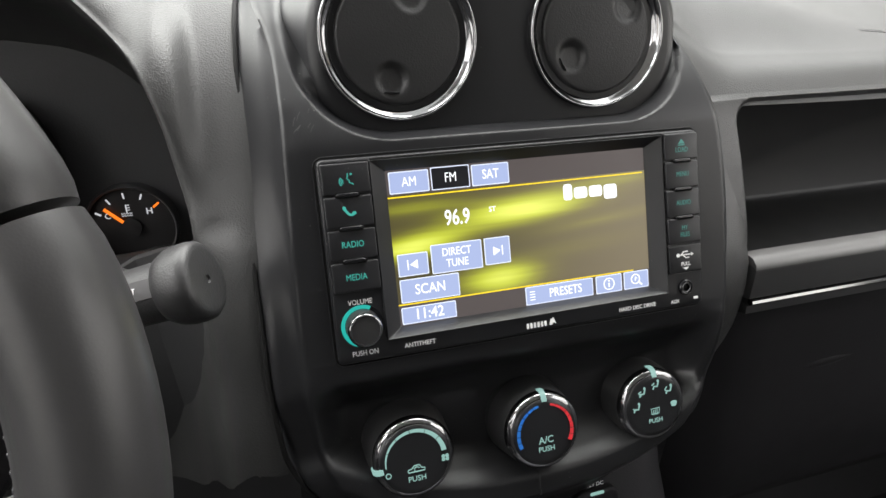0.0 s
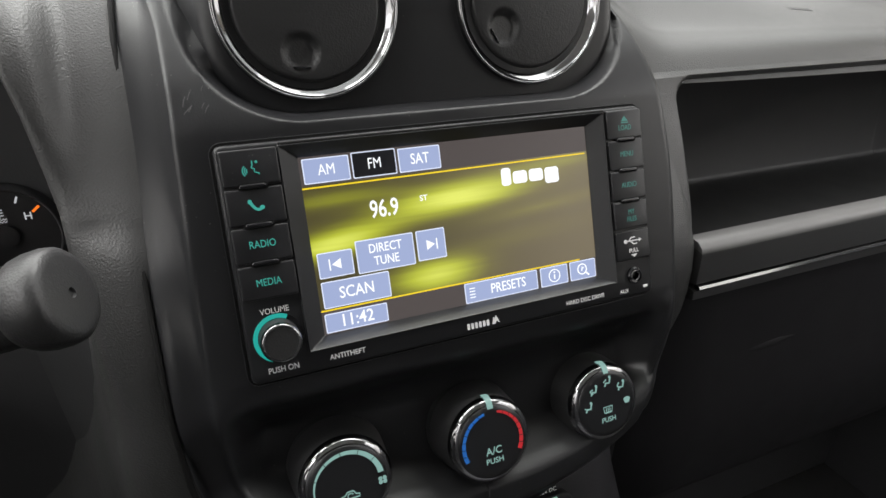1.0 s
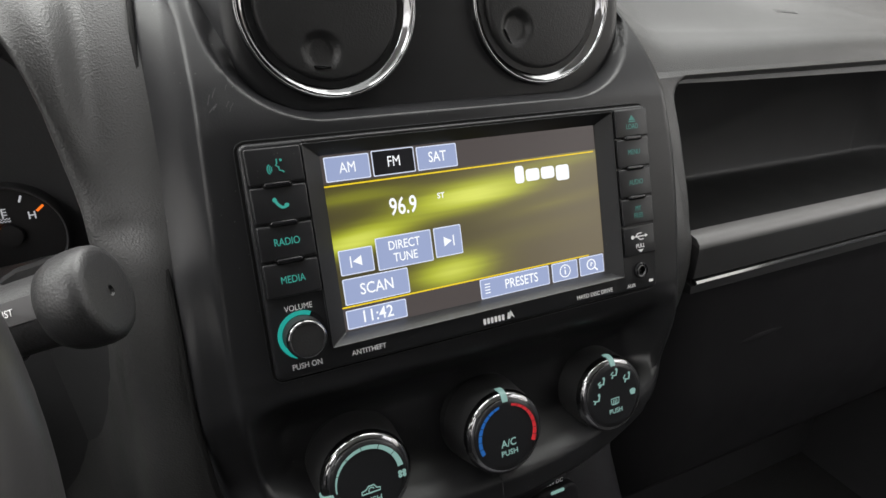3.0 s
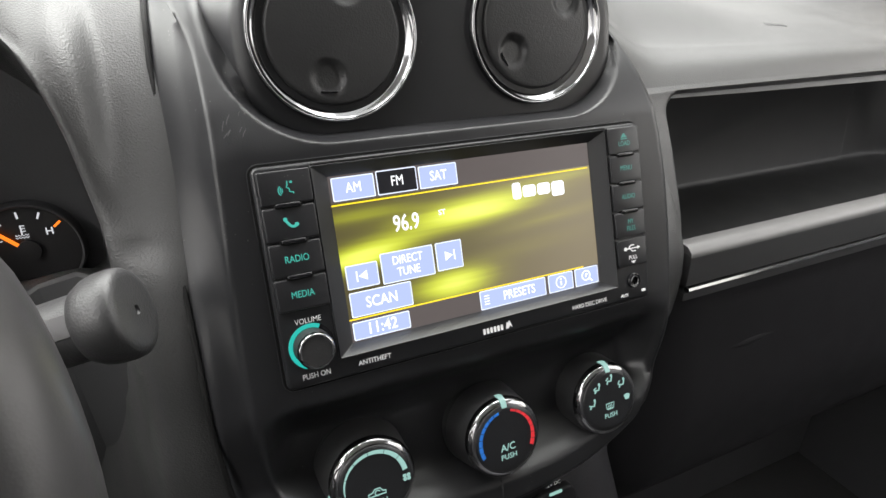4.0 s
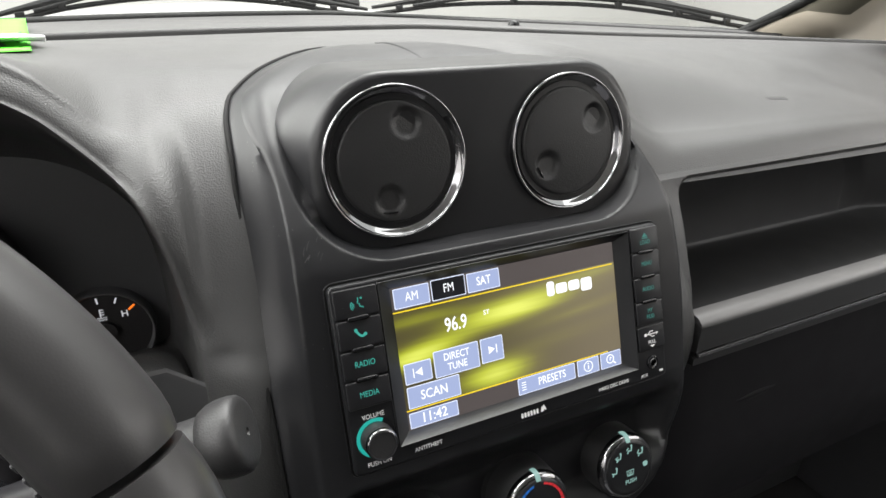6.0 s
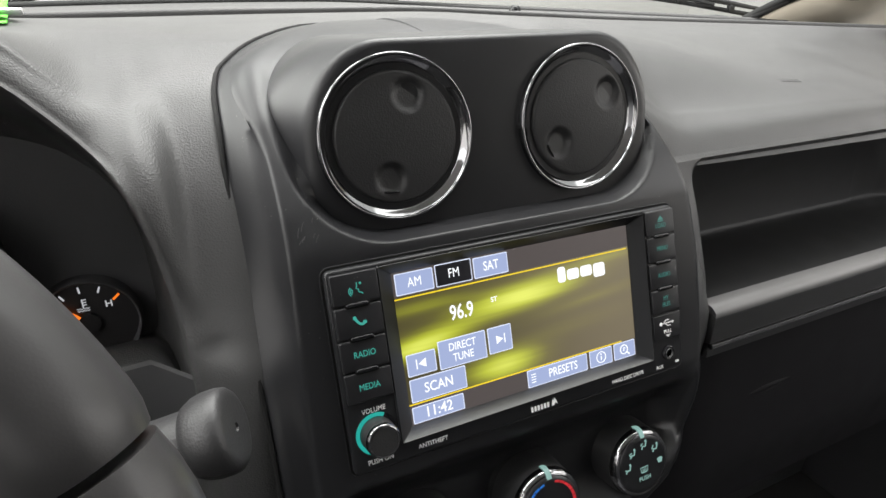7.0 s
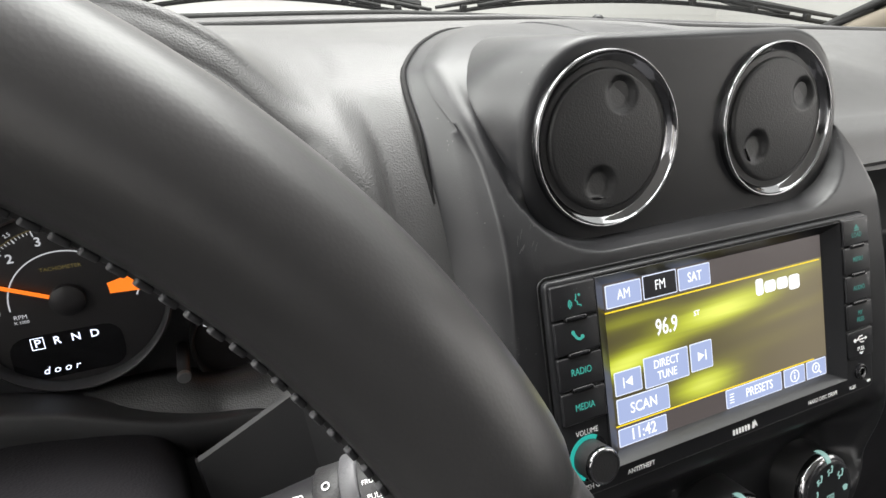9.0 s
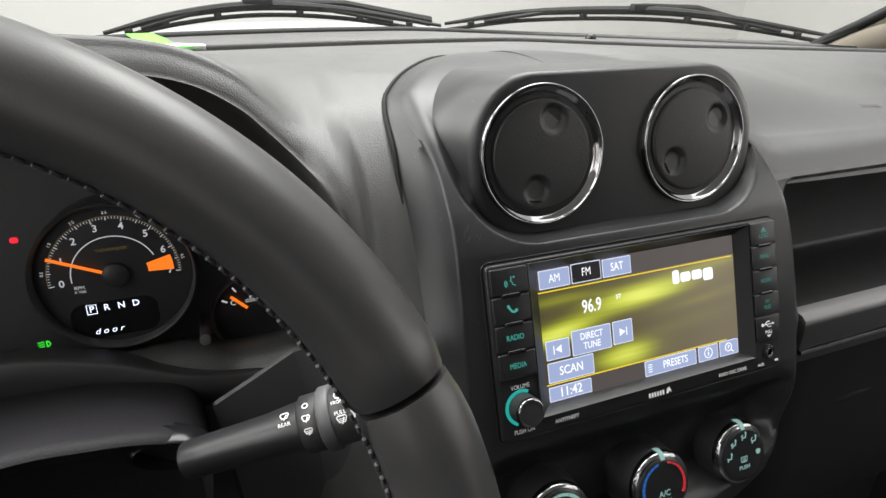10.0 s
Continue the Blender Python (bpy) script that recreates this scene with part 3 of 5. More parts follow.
def stack_y(x, z):
    """The front of the stack: flush at the radio, hollow round the knobs, a ledge under the vents, a lip at the chin."""
    ze = z - 0.012 * (abs(x) / 0.08) ** 2.4 * ease(-0.06, -0.12, z)   # the chin rises to both sides
    y = spline([(-0.230, 0.080), (-0.195, 0.052), (-0.172, 0.038), (-0.160, 0.022), (-0.150, 0.0115), (-0.141, 0.0110), (-0.132, 0.0195), (-0.120, 0.0295), (-0.095, 0.0305),
                (-0.075, 0.0205), (-0.060, 0.0055), (-0.050, 0.0035), (0.055, 0.0035), (0.075, 0.0075), (0.10, 0.0170), (0.13, 0.035), (0.155, 0.058), (0.165, 0.075), (0.172, 0.10)], ze)[0]
    if -0.1455 < ze < -0.055:                                     # the flange beside the hollow of the knobs
        flange = 0.0035 + 0.0080 * ease(-0.06, -0.14, ze)
        y += (flange - y) * ease(0.102, 0.128, abs(x))
    d = round_box(x / (1 + 0.075 * ease(0.095, 0.140, z)), z, -0.001, 0.1440, 0.1115, 0.0850, 0.047)
    y += 0.0035 * ease(0.0012, -0.0012, d) * ease(0.150, 0.120, z) + 0.014 * ease(0.0, -0.0075, d) * ease(0.094, 0.070, z)
    y += 0.003 * (x / 0.12) ** 2 * ease(-0.06, -0.12, z)
    if abs(x) < 0.1065 and abs(z) < 0.0503:
        y += 0.018                                                # bay for the radio
    return y


SEAM = [(-0.188, 0.022, 0.064), (-0.178, 0.055, 0.054), (-0.168, 0.078, 0.046), (-0.155, 0.099, 0.036), (-0.138, 0.118, 0.026), (-0.118, 0.131, 0.018), (-0.095, 0.1385, 0.012), (-0.05, 0.141, 0.008), (0.0, 0.141, 0.0133), (0.05, 0.139, 0.0246),
        (0.10, 0.1375, 0.036), (0.12, 0.1362, 0.0425), (0.14, 0.1345, 0.0565), (0.155, 0.1300, 0.0710), (0.165, 0.1210, 0.0840), (0.175, 0.1085, 0.1000), (0.184, 0.093, 0.1180), (0.194, 0.072, 0.143), (0.202, 0.048, 0.168), (0.207, 0.015, 0.192)]


LEFT_EDGE = [(-0.188, 0.010), (-0.17, 0.063), (-0.15, 0.088), (-0.12, 0.1135), (-0.095, 0.1215), (-0.05, 0.1235), (0.0, 0.1225), (0.05, 0.1205), (0.075, 0.1195), (0.10, 0.1193), (0.134, 0.1195), (0.155, 0.115), (0.165, 0.105), (0.175, 0.091),
             (0.184, 0.075), (0.194, 0.054), (0.202, 0.032), (0.207, 0.006)]
RIGHT_EDGE = [(-0.188, 0.010), (-0.17, 0.063), (-0.15, 0.088), (-0.12, 0.1150), (-0.095, 0.1245), (-0.07, 0.1275), (-0.05, 0.1300), (0.0, 0.1325), (0.02, 0.1322), (0.045, 0.1300), (0.07, 0.1258), (0.09, 0.1203), (0.107, 0.1150),
              (0.125, 0.1095), (0.14, 0.1040), (0.155, 0.096), (0.175, 0.078), (0.194, 0.044), (0.207, 0.006)]


def stack_skin():
    """Rows from the seam ahead on the driver's side, over a sloping shoulder and the front, to the plain rounded edge of the other side."""
    bm = bmesh.new()
    zs = sorted({round(float(v), 5) for v in list(np.linspace(-0.188, 0.158, 130)) + list(np.linspace(-0.165, -0.125, 30)) + list(np.linspace(0.046, 0.110, 70)) + list(np.linspace(0.158, 0.207, 30))
                 + [-0.0507, -0.0500, 0.0500, 0.0507]})
    rows = []
    for z in zs:
        seam_x, seam_y = spline(SEAM, z)
        left, right = spline(LEFT_EDGE, z)[0], spline(RIGHT_EDGE, z)[0]
        e = stack_y(-left, z)
        if z > -0.01:
            e = e + (seam_y - spline([(-0.01, 0.009), (0.03, 0.0165), (0.06, 0.0222), (0.075, 0.0224), (0.09, 0.0208), (0.10, 0.0192), (0.12, 0.0160), (0.15, 0.0150), (0.18, 0.0110), (0.207, 0.008)], z)[0] - e) * ease(-0.01, 0.09, z)
        sy = max(seam_y, e + 0.004)
        soft = 0.0030 + 0.0080 * ease(0.10, 0.15, z)              # the shoulder's edge grows rounder towards the top
        row = [(-seam_x - 0.001, sy + 0.02), (-seam_x, sy + 0.002), (-seam_x + 0.002, sy - 0.0005)]
        for k in (0.25, 0.5, 0.75):
            row.append((-seam_x + 0.002 + (seam_x - left - 0.002) * k, sy + (e + 0.0022 - sy) * k))
        for a in (20, 45, 70, 90):
            row.append((-left + 0.001 - soft * math.cos(radians(a)), e + 0.87 * soft * (1 - math.sin(radians(a)))))
        re = stack_y(right, z)
        if z > -0.01:
            re = re + (seam_y - 0.012 - re) * ease(0.11, 0.16, z)
        xs = sorted(list(np.linspace(-left + 0.003, right - 0.0065, 150)) + ([-0.1068, -0.1062, 0.1062, 0.1068] if left > 0.111 and right > 0.111 else [0.0, 0.0, 0.0, 0.0]))
        for x in xs:
            y = stack_y(x, z)
            if x < 0:
                y += (e - y) * max(ease(0.115, 0.155, z), ease(left - 0.010 - 0.004 * ease(0.085, 0.11, z), left - 0.002, -x) * ease(-0.01, 0.0, z))
            else:
                y += (re - y) * ease(0.115, 0.155, z)
            row.append((x, y))
        for a in (90, 75, 60, 45, 30, 15, 0):
            row.append((right - 0.0060 + 0.0060 * math.cos(radians(a)), re + 0.0060 * (1 - math.sin(radians(a)))))
        row += [(right + 0.0004, re + 0.012), (right + 0.001, re + 0.035)]
        rows.append([(x, y, z) for x, y in row])
    sheet(bm, rows)
    return bm


stack = thing("centre_stack_bezel", "satin black plastic centre stack panel that holds radio, vents and knobs", "dashboard panel", PANEL)
part("stack_panel", stack_skin(), M_BEZEL, stack, crease=85)


def hood_body():
    """The vent hood: a rounded block that stands out of the panel and runs back into the dashboard."""
    bm = bmesh.new()
    n = 14
    base = rrect(0.213, 0.104, 0.045, n, 0.0015, HOOD_C - 0.0045)
    back = Vector((0, math.cos(radians(LEAN_BACK - 6)), math.sin(radians(LEAN_BACK - 6))))
    rings = []
    cx, cz, wx, wz, r = 0.0015, HOOD_C - 0.0045, 0.1065, 0.052, 0.0085

    def ring(inset, depth, slide=0.0, grow=0.0):
        out = []
        for x, z in base:
            up = max(0.0, (z - cz) / wz)
            more = 1 - 0.45 * ease(0.5, 1.0, up) * (inset < 0.03)                   # the top edge is the sharper one
            px = cx + (x - cx) * (1 - (inset * more - grow * (1 - 0.15 * up)) / wx)
            pz = cz + (z - cz) * (1 - (inset * more - grow * (0.35 if z < cz else 0.0)) / wz)
            p = Vector((px, hood_y(pz) + depth * more, pz)) + back * slide
            out.append(tuple(p))
        return out
    rings.append(ring(0.050, 0.0))
    rings.append(ring(0.014, 0.0))
    for a in (0, 10, 20, 30, 40, 50, 60, 70):
        s, c = math.sin(radians(a)), math.cos(radians(a))
        rings.append(ring(r * (1 - s), r * (1 - c)))
    for slide, grow in ((0.003, 0.0010), (0.006, 0.0028), (0.010, 0.0054), (0.014, 0.0080), (0.019, 0.0108), (0.026, 0.0135), (0.034, 0.0148), (0.046, 0.0148), (0.062, 0.013), (0.09, 0.006), (0.13, -0.003)):
        rings.append(ring(0.0, 0.66 * r, slide, grow))
    loft(bm, rings, True, False, False)
    return bm


part("vent_hood", hood_body(), M_BEZEL, stack, crease=60)
bm = bmesh.new()
loft(bm, [[(x, hood_y(z) + 0.0003, z) for x, z in rrect(0.12, 0.04, 0.01, 4, -0.001, HOOD_C)], [(x, hood_y(z) + 0.002, z) for x, z in rrect(0.12, 0.04, 0.01, 4, -0.001, HOOD_C)]], True, True, True)
part("hood_web", bm, M_BEZEL, stack)

# fine scratches in the satin surface
rng = random.Random(4)
bm = bmesh.new()
for i in range(7):
    x, z, a = -0.1105 + rng.uniform(-0.005, 0.005), 0.0715 + rng.uniform(-0.006, 0.006), radians(rng.uniform(35, 75))
    d = rng.uniform(0.0008, 0.0026)
    line = [(x + k * d * math.cos(a) + 0.0002 * k * k, z + k * d * math.sin(a)) for k in (-1, 0, 1)]
    for (xa, za), (xb, zb) in zip(line, line[1:]):
        off = 0.00009
        quad = [(xa - off, za + off), (xa + off, za - off), (xb + off, zb - off), (xb - off, zb + off)]
        bm.faces.new([bm.verts.new((u, stack_y(u, v) - 0.0012, v)) for u, v in quad])
tagged(part("scratches", bm, M_SCRATCH, stack, "fine pale scratches"), kind="stuff")

# shade painted as a black strip in the gap between stack and dashboard
bm = bmesh.new()
seam = []
for z in np.linspace(-0.188, 0.207, 90):
    sx, sy = spline(SEAM, z)
    seam.append((-sx - 0.0010, sy + 0.0020, z))
tube(seam, 0.0014, 8, bm=bm)
part("gap_strip", bm, M_GAP, stack, "black strip that paints the shade in the gap")

# lower console below the chin, and the trim beside the column
bm = bmesh.new()
rows = []
for i in range(25):
    t = i / 24
    x = -0.135 + 0.27 * t
    rows.append([(x, y + 0.03 * (x / 0.12) ** 4, z) for y, z in ((0.07, -0.13), (0.055, -0.15), (0.045, -0.165), (0.044, -0.20), (0.030, -0.26), (-0.02, -0.33), (-0.10, -0.38))])
sheet(bm, rows)
structure("lower_console", bm, M_GLOVE, "black lower console below the climate knobs", "console", PANEL)
bm = bmesh.new()
rows = []
for x, y, z in ((-0.258, 0.077, -0.0465), (-0.2565, 0.075, -0.0445), (-0.232, 0.075, -0.0315), (-0.207, 0.074, -0.0170), (-0.188, 0.062, -0.008), (-0.170, 0.035, -0.004)):
    rows.append([(x, y + 0.02, z - 0.03), (x, y + 0.0025, z - 0.002), (x, y + 0.001, z), (x, y - 0.001, z - 0.0015), (x + 0.006, y - 0.012, z - 0.05), (x + 0.014, y - 0.02, z - 0.14)])
rows = [[(x, y + 0.05, z - 0.03) for x, y, z in rows[0]]] + rows
sheet(bm, rows)
structure("column_trim", bm, M_GREYTRIM, "black plastic trim panel beside the steering column", "trim panel", crease=25)


# ---------------------------------------------------------------- cabin shell and hall
bm = bmesh.new()
box(bm, 0, -0.6, -0.72, 1.75, 2.9, 0.04)
structure("floor", bm, M_CARPET, "black carpet on the cabin floor", "floor")
bm = bmesh.new()
rows = []
for i in range(13):
    x = -0.72 + 1.44 * i / 12
    rows.append([(x, y - 0.35 * x * x, z - 0.12 * x * x) for y, z in ((-0.04, 0.60), (-0.15, 0.62), (-0.5, 0.65), (-1.2, 0.65), (-1.9, 0.60))])
sheet(bm, rows)
rows = [[(x, y, z + 0.03) for x, y, z in row] for row in rows]
sheet(bm, rows)
structure("ceiling", bm, M_LINER, "light grey fabric headliner under the roof", "ceiling")
PILLAR = ((0.755, 0.560, 0.058), (0.774, 0.522, 0.092), (0.790, 0.460, 0.132), (0.806, 0.400, 0.173), (0.812, 0.16, 0.31), (0.745, -0.20, 0.545))
for side, tag in ((-1, "left"), (1, "right")):
    bm = bmesh.new()
    if side == 1:
        box(bm, side * 0.87, -0.5, -0.32, 0.06, 2.4, 0.80, 0.01)
        structure("wall_" + tag, bm, M_DARK, "black lower door trim beside the seats", "door panel")
    else:                                                         # the driver's door, a little lower
        box(bm, side * 0.87, -0.5, -0.335, 0.06, 2.4, 0.79, 0.01)
        structure("wall_" + tag, bm, M_DARK, "black lower door trim beside the driver's seat", "door panel")
    bm = bmesh.new()
    rings = []
    for p in chain([(q[0], q[1], q[2]) for q in PILLAR], 5):
        rings.append([(side * (p.x + dx), p.y + dy, p.z + dz) for dx, dy, dz in ((0.002, -0.006, -0.006), (0.006, -0.014, -0.010), (0.05, -0.040, -0.024), (0.30, -0.075, -0.06), (0.30, 0.03, -0.05), (0.02, 0.012, 0.004))])
    loft(bm, rings, True, True, True)
    structure("pillar_" + tag, bm, M_BEIGE, "beige plastic trim on the windscreen pillar", "pillar")
    bm = bmesh.new()
    box(bm, side * 0.80, -0.75, 0.35, 0.05, 0.10, 0.62, 0.01)
    structure("door_pillar_" + tag, bm, M_BEIGE, "beige plastic trim on the door pillar", "pillar")
# Unseen panel close behind, added to keep light and bright reflections off the front.
bm = bmesh.new()
box(bm, 0, -1.08, 0.0, 1.75, 0.06, 1.45, 0.01)
structure("rear_light_block", bm, M_DARK, "dark unseen panel added to keep out light from behind", "wall")
bm = bmesh.new()
box(bm, -0.42, 0.26, -0.30, 0.86, 0.04, 0.44)
box(bm, 0.45, 0.24, -0.42, 0.92, 0.04, 0.60)
structure("wall_front", bm, M_DARK, "dark bulkhead under the dashboard", "wall")
bm = bmesh.new()
box(bm, 0.0, -0.35, -0.52, 0.24, 0.85, 0.36, 0.02)
structure("tunnel", bm, M_DARK, "black centre tunnel between the seats", "tunnel")

# windscreen, its black rim and the cowl
bm = bmesh.new()
rows = []
for i in range(25):
    x = -0.86 + 1.72 * i / 24
    rows.append([(x * (1 - 0.16 * t), (screen_foot(x) + 0.012) * (1 - t) + (-0.04 - 0.35 * x * x * 0.7) * t, 0.088 * (1 - t) + (0.60 - 0.10 * x * x) * t + 0.03 * math.sin(math.pi * t)) for t in np.linspace(0, 1, 9)])
sheet(bm, rows)
pane = structure("windscreen", bm, M_GLASS, "clear curved windscreen", "windscreen")
pane.visible_shadow = False
bm = bmesh.new()
rim = [(x * 0.985, screen_foot(x) + 0.004, 0.102 - 0.45 * spline([(-0.9, 0.02), (-0.5, 0.0), (0.1, 0.0), (0.25, 0.010), (0.4, 0.020), (0.9, 0.035)], x)[0]) for x in np.linspace(-0.82, 0.82, 40)]
tube(rim, 0.006, 8, bm=bm)
structure("windscreen_seal", bm, M_RUBBER, "black strip that paints the shade in the gap along the foot of the windscreen", "seal")
for side in (-1, 1):
    bm = bmesh.new()
    tube([(side * p.x, p.y, p.z) for p in chain(PILLAR, 6)], 0.0085, 8, bm=bm)
    structure("pillar_seal", bm, M_RUBBER, "black strip that paints the shade in the gap along the windscreen's side", "seal")
bm = bmesh.new()
rows = [[(x, screen_foot(x) + d, z) for d, z in ((0.015, 0.088), (0.04, 0.080), (0.12, 0.070), (0.16, 0.085))] for x in np.linspace(-0.86, 0.86, 30)]
sheet(bm, rows)
structure("cowl", bm, M_RUBBER, "black plastic cowl before the windscreen", "cowl")
bm = bmesh.new()
rows = [[(x, screen_foot(x) + d, z - 0.10 * x * x) for d, z in ((0.155, 0.070), (0.158, 0.092), (0.19, 0.098), (0.5, 0.085), (0.9, 0.03), (1.02, -0.05))] for x in np.linspace(-0.86, 0.86, 30)]
sheet(bm, rows)
structure("bonnet", bm, M_PAINT, "white painted car bonnet before the windscreen", "bonnet")
bm = bmesh.new()
box(bm, 0, 0, -1.06, 30, 30, 0.02)
structure("ground", bm, M_HALLFLOOR, "grey smooth floor of the hall", "floor")
for nm, x, y, sx, sy in (("wall_hall_front", 0, 6.0, 16, 0.2), ("wall_hall_rear", 0, -7.0, 16, 0.2), ("wall_hall_left", -6.5, 0, 0.2, 13), ("wall_hall_right", 6.5, 0, 0.2, 13)):
    bm = bmesh.new()
    box(bm, x, y, 0.9, sx, sy, 3.9)
    structure(nm, bm, M_HALLWALL, "white painted wall of the hall", "wall")


# ---------------------------------------------------------------- air vents
def air_vent(x, dimples, slot, label):
    m = PANEL @ Matrix.Translation((x, hood_y(HOOD_C) - 0.0005, HOOD_C)) @ Matrix.Rotation(radians(HOOD_TILT), 4, "X") @ Matrix.Rotation(radians(90), 4, "X")
    v = thing("air_vent", label, "air vent", m, "twin air vents")
    prof = []
    for r, h in ((0.0408, -0.0006), (0.0408, 0.0020), (0.0406, 0.0029), (0.0402, 0.0034), (0.0397, 0.0035), (0.0393, 0.0032), (0.0391, 0.0026), (0.0388, 0.0022), (0.0376, 0.0012), (0.0362, 0.0002), (0.0354, -0.0006), (0.0352, -0.0010), (0.0351, -0.0022)):
        prof.append((r, h))
    part("chrome_ring", lathe(prof, 96, cap=False), M_CHROME, v, "polished chrome ring", crease=70)
    part("throat", lathe([(0.0352, -0.0014), (0.0350, -0.0034), (0.0342, -0.0040), (0.030, -0.0040)], 96, cap=False), M_GAP, v)
    bm = bmesh.new()
    rows = []
    for i in range(49):
        r = 0.0339 * i / 48
        row = []
        for k in range(97):
            a = 2 * math.pi * k / 96
            px, py = r * math.cos(a), r * math.sin(a)
            h = 0.0012 + 0.0014 * (1 - (r / 0.035) ** 2)
            h -= 0.0050 * ease(0.0312, 0.0340, r) ** 1.6
            for dx, dy in dimples:
                q = math.hypot(px - dx, py - dy)
                h -= 0.0030 * (1 - ease(0.0052, 0.0094, q)) * (0.75 + 0.25 * (px - dx + py - dy) / 0.009)
            row.append((px, py, h))
        rows.append(row)
    sheet(bm, rows)
    bmesh.ops.remove_doubles(bm, verts=bm.verts, dist=1e-5)
    part("shutter", bm, M_VENT, v, crease=70)
    sx, sy, sa = slot
    bm = bmesh.new()
    box(bm, 0, 0, 0, 0.0078, 0.0008, 0.0012, 0.0002, Matrix.Translation((sx, sy, 0.0015)) @ Matrix.Rotation(radians(sa), 4, "Z"))
    part("finger_rib", bm, M_GLOSS, v)
    return v


air_vent(-0.0582, ((0.0070, 0.0200), (-0.0055, -0.0198)), (-0.0058, -0.0262, -4), "round black air vent with chrome ring, shut, dimples upright")
air_vent(0.0536, ((0.0180, 0.0125), (-0.0160, -0.0125)), (-0.0212, -0.0163, -62), "round black air vent with chrome ring, shut, dimples aslant")


# ---------------------------------------------------------------- radio
radio = thing("car_radio", "black car radio with a lit touch screen showing 96.9 FM", "car radio", FACE)
SX0, SX1, SZ0, SZ1 = -0.0735, 0.0758, -0.0372, 0.0432     # lit area of the screen
FX0, FX1, FZ0, FZ1 = -0.0822, 0.0838, -0.0415, 0.0492     # outer edge of its frame
bm = bmesh.new()
w, h = FX1 - FX0, FZ1 - FZ0
outer = rrect(0.2150, 0.1020, 0.0030, 5)
hole = rrect(w, h, 0.0006, 5, (FX0 + FX1) / 2, (FZ0 + FZ1) / 2)
rings = [[(x, y, -0.02) for x, y in outer], [(x, y, -0.0018) for x, y in outer]]
for a in (30, 60, 90):
    s, c = math.sin(radians(a)), math.cos(radians(a))
    rings.append([(x * (1 - 0.0016 * (1 - c) / 0.1075), y * (1 - 0.0016 * (1 - c) / 0.051), -0.0018 * (1 - s)) for x, y in outer])
rings.append([(x, y, 0.0) for x, y in hole])
loft(bm, rings, True, True, False)
part("faceplate", bm, M_RADIO, radio)
bm = bmesh.new()
inner = rrect(SX1 - SX0, SZ1 - SZ0, 0.0006, 5, (SX0 + SX1) / 2, (SZ0 + SZ1) / 2)
loft(bm, [[(x, y, -0.006) for x, y in hole], [(x, y, 0.0006) for x, y in hole], [(x * 0.994, y * 0.992, 0.0011) for x, y in hole],
          [(x, y, -0.0052) for x, y in inner], [(x, y, -0.0062) for x, y in inner]], True, False, False)
part("screen_frame", bm, M_RADIO, radio)
# black ring that paints the shade in the gap round the faceplate
bm = bmesh.new()
loft(bm, [[(x, y, -0.0060) for x, y in rrect(0.2146, 0.1016, 0.0030, 5)], [(x, y, -0.0031) for x, y in rrect(0.2148, 0.1018, 0.0030, 5)], [(x, y, -0.0031) for x, y in rrect(0.2172, 0.1042, 0.0040, 5)], [(x, y, -0.0060) for x, y in rrect(0.2176, 0.1046, 0.0040, 5)]], True, False, False)
part("gap_frame", bm, M_GAP, radio, "dark gap round the faceplate")
bm = bmesh.new()
loft(bm, [[(x, y, z) for x, y in rrect(0.2150 + 2 * g, 0.1020 + 2 * g, 0.0035 + g, 5)] for g, z in ((0.0010, -0.0060), (0.0010, -0.0034), (0.0011, -0.0031), (0.0014, -0.0030), (0.0017, -0.0036))], True, False, False)
part("bay_lip", bm, M_BEZEL, radio, "satin black lip round the radio bay", crease=60)

# the lit picture
display = part("display", plate(((SX0 - 0.0005, SZ0 - 0.0005), (SX1 + 0.0005, SZ0 - 0.0005), (SX1 + 0.0005, SZ1 + 0.0005), (SX0 - 0.0005, SZ1 + 0.0005)), -0.0075, -0.0056), M_SCREEN, radio,
               "lit touch screen with yellow-green streaks")
SW, SH = SX1 - SX0, SZ1 - SZ0


def at_screen(u, v):
    """Place on the screen from fractions across and down."""
    return SX0 + u * SW, SZ1 - v * SH


def key(u0, v0, u1, v1, body="", size=0.0048, dark=False, wide=0.78, bars=False):
    x0, y1 = at_screen(u0, v0)
    x1, y0 = at_screen(u1, v1)
    k = part("screen_key", slab(rrect(x1 - x0, y1 - y0, 0.0006, 3, (x0 + x1) / 2, (y0 + y1) / 2), -0.0057, -0.00545), M_KEYEDGE, display)
    b = 0.00045
    part("key_field", slab(rrect(x1 - x0 - 2 * b, y1 - y0 - 2 * b, 0.0005, 3, (x0 + x1) / 2, (y0 + y1) / 2), -0.0056, -0.00538), M_KEYDARK if dark else M_KEY, k)
    lines = body.split("|") if body else []
    for i, text in enumerate(lines):
        dy = (len(lines) - 1) * 0.5 * 1.45 * size - i * 1.45 * size
        letters(text, size, (x0 + x1) / 2 + (0.0035 if bars else 0), (y0 + y1) / 2 + dy, -0.00528, M_LIT, k, "key_lettering", wide=wide, bold=0.012)
    return k, (x0 + x1) / 2, (y0 + y1) / 2


def yellow_line(u0, v0, u1, v1):
    a, b = at_screen(u0, v0), at_screen(u1, v1)
    part("screen_line", stroke((a, b), 0.0007, -0.0057, -0.0055), M_YELLOW, display)


x0, y1 = at_screen(-0.002, -0.002)
x1, y0 = at_screen(1.002, 0.158)
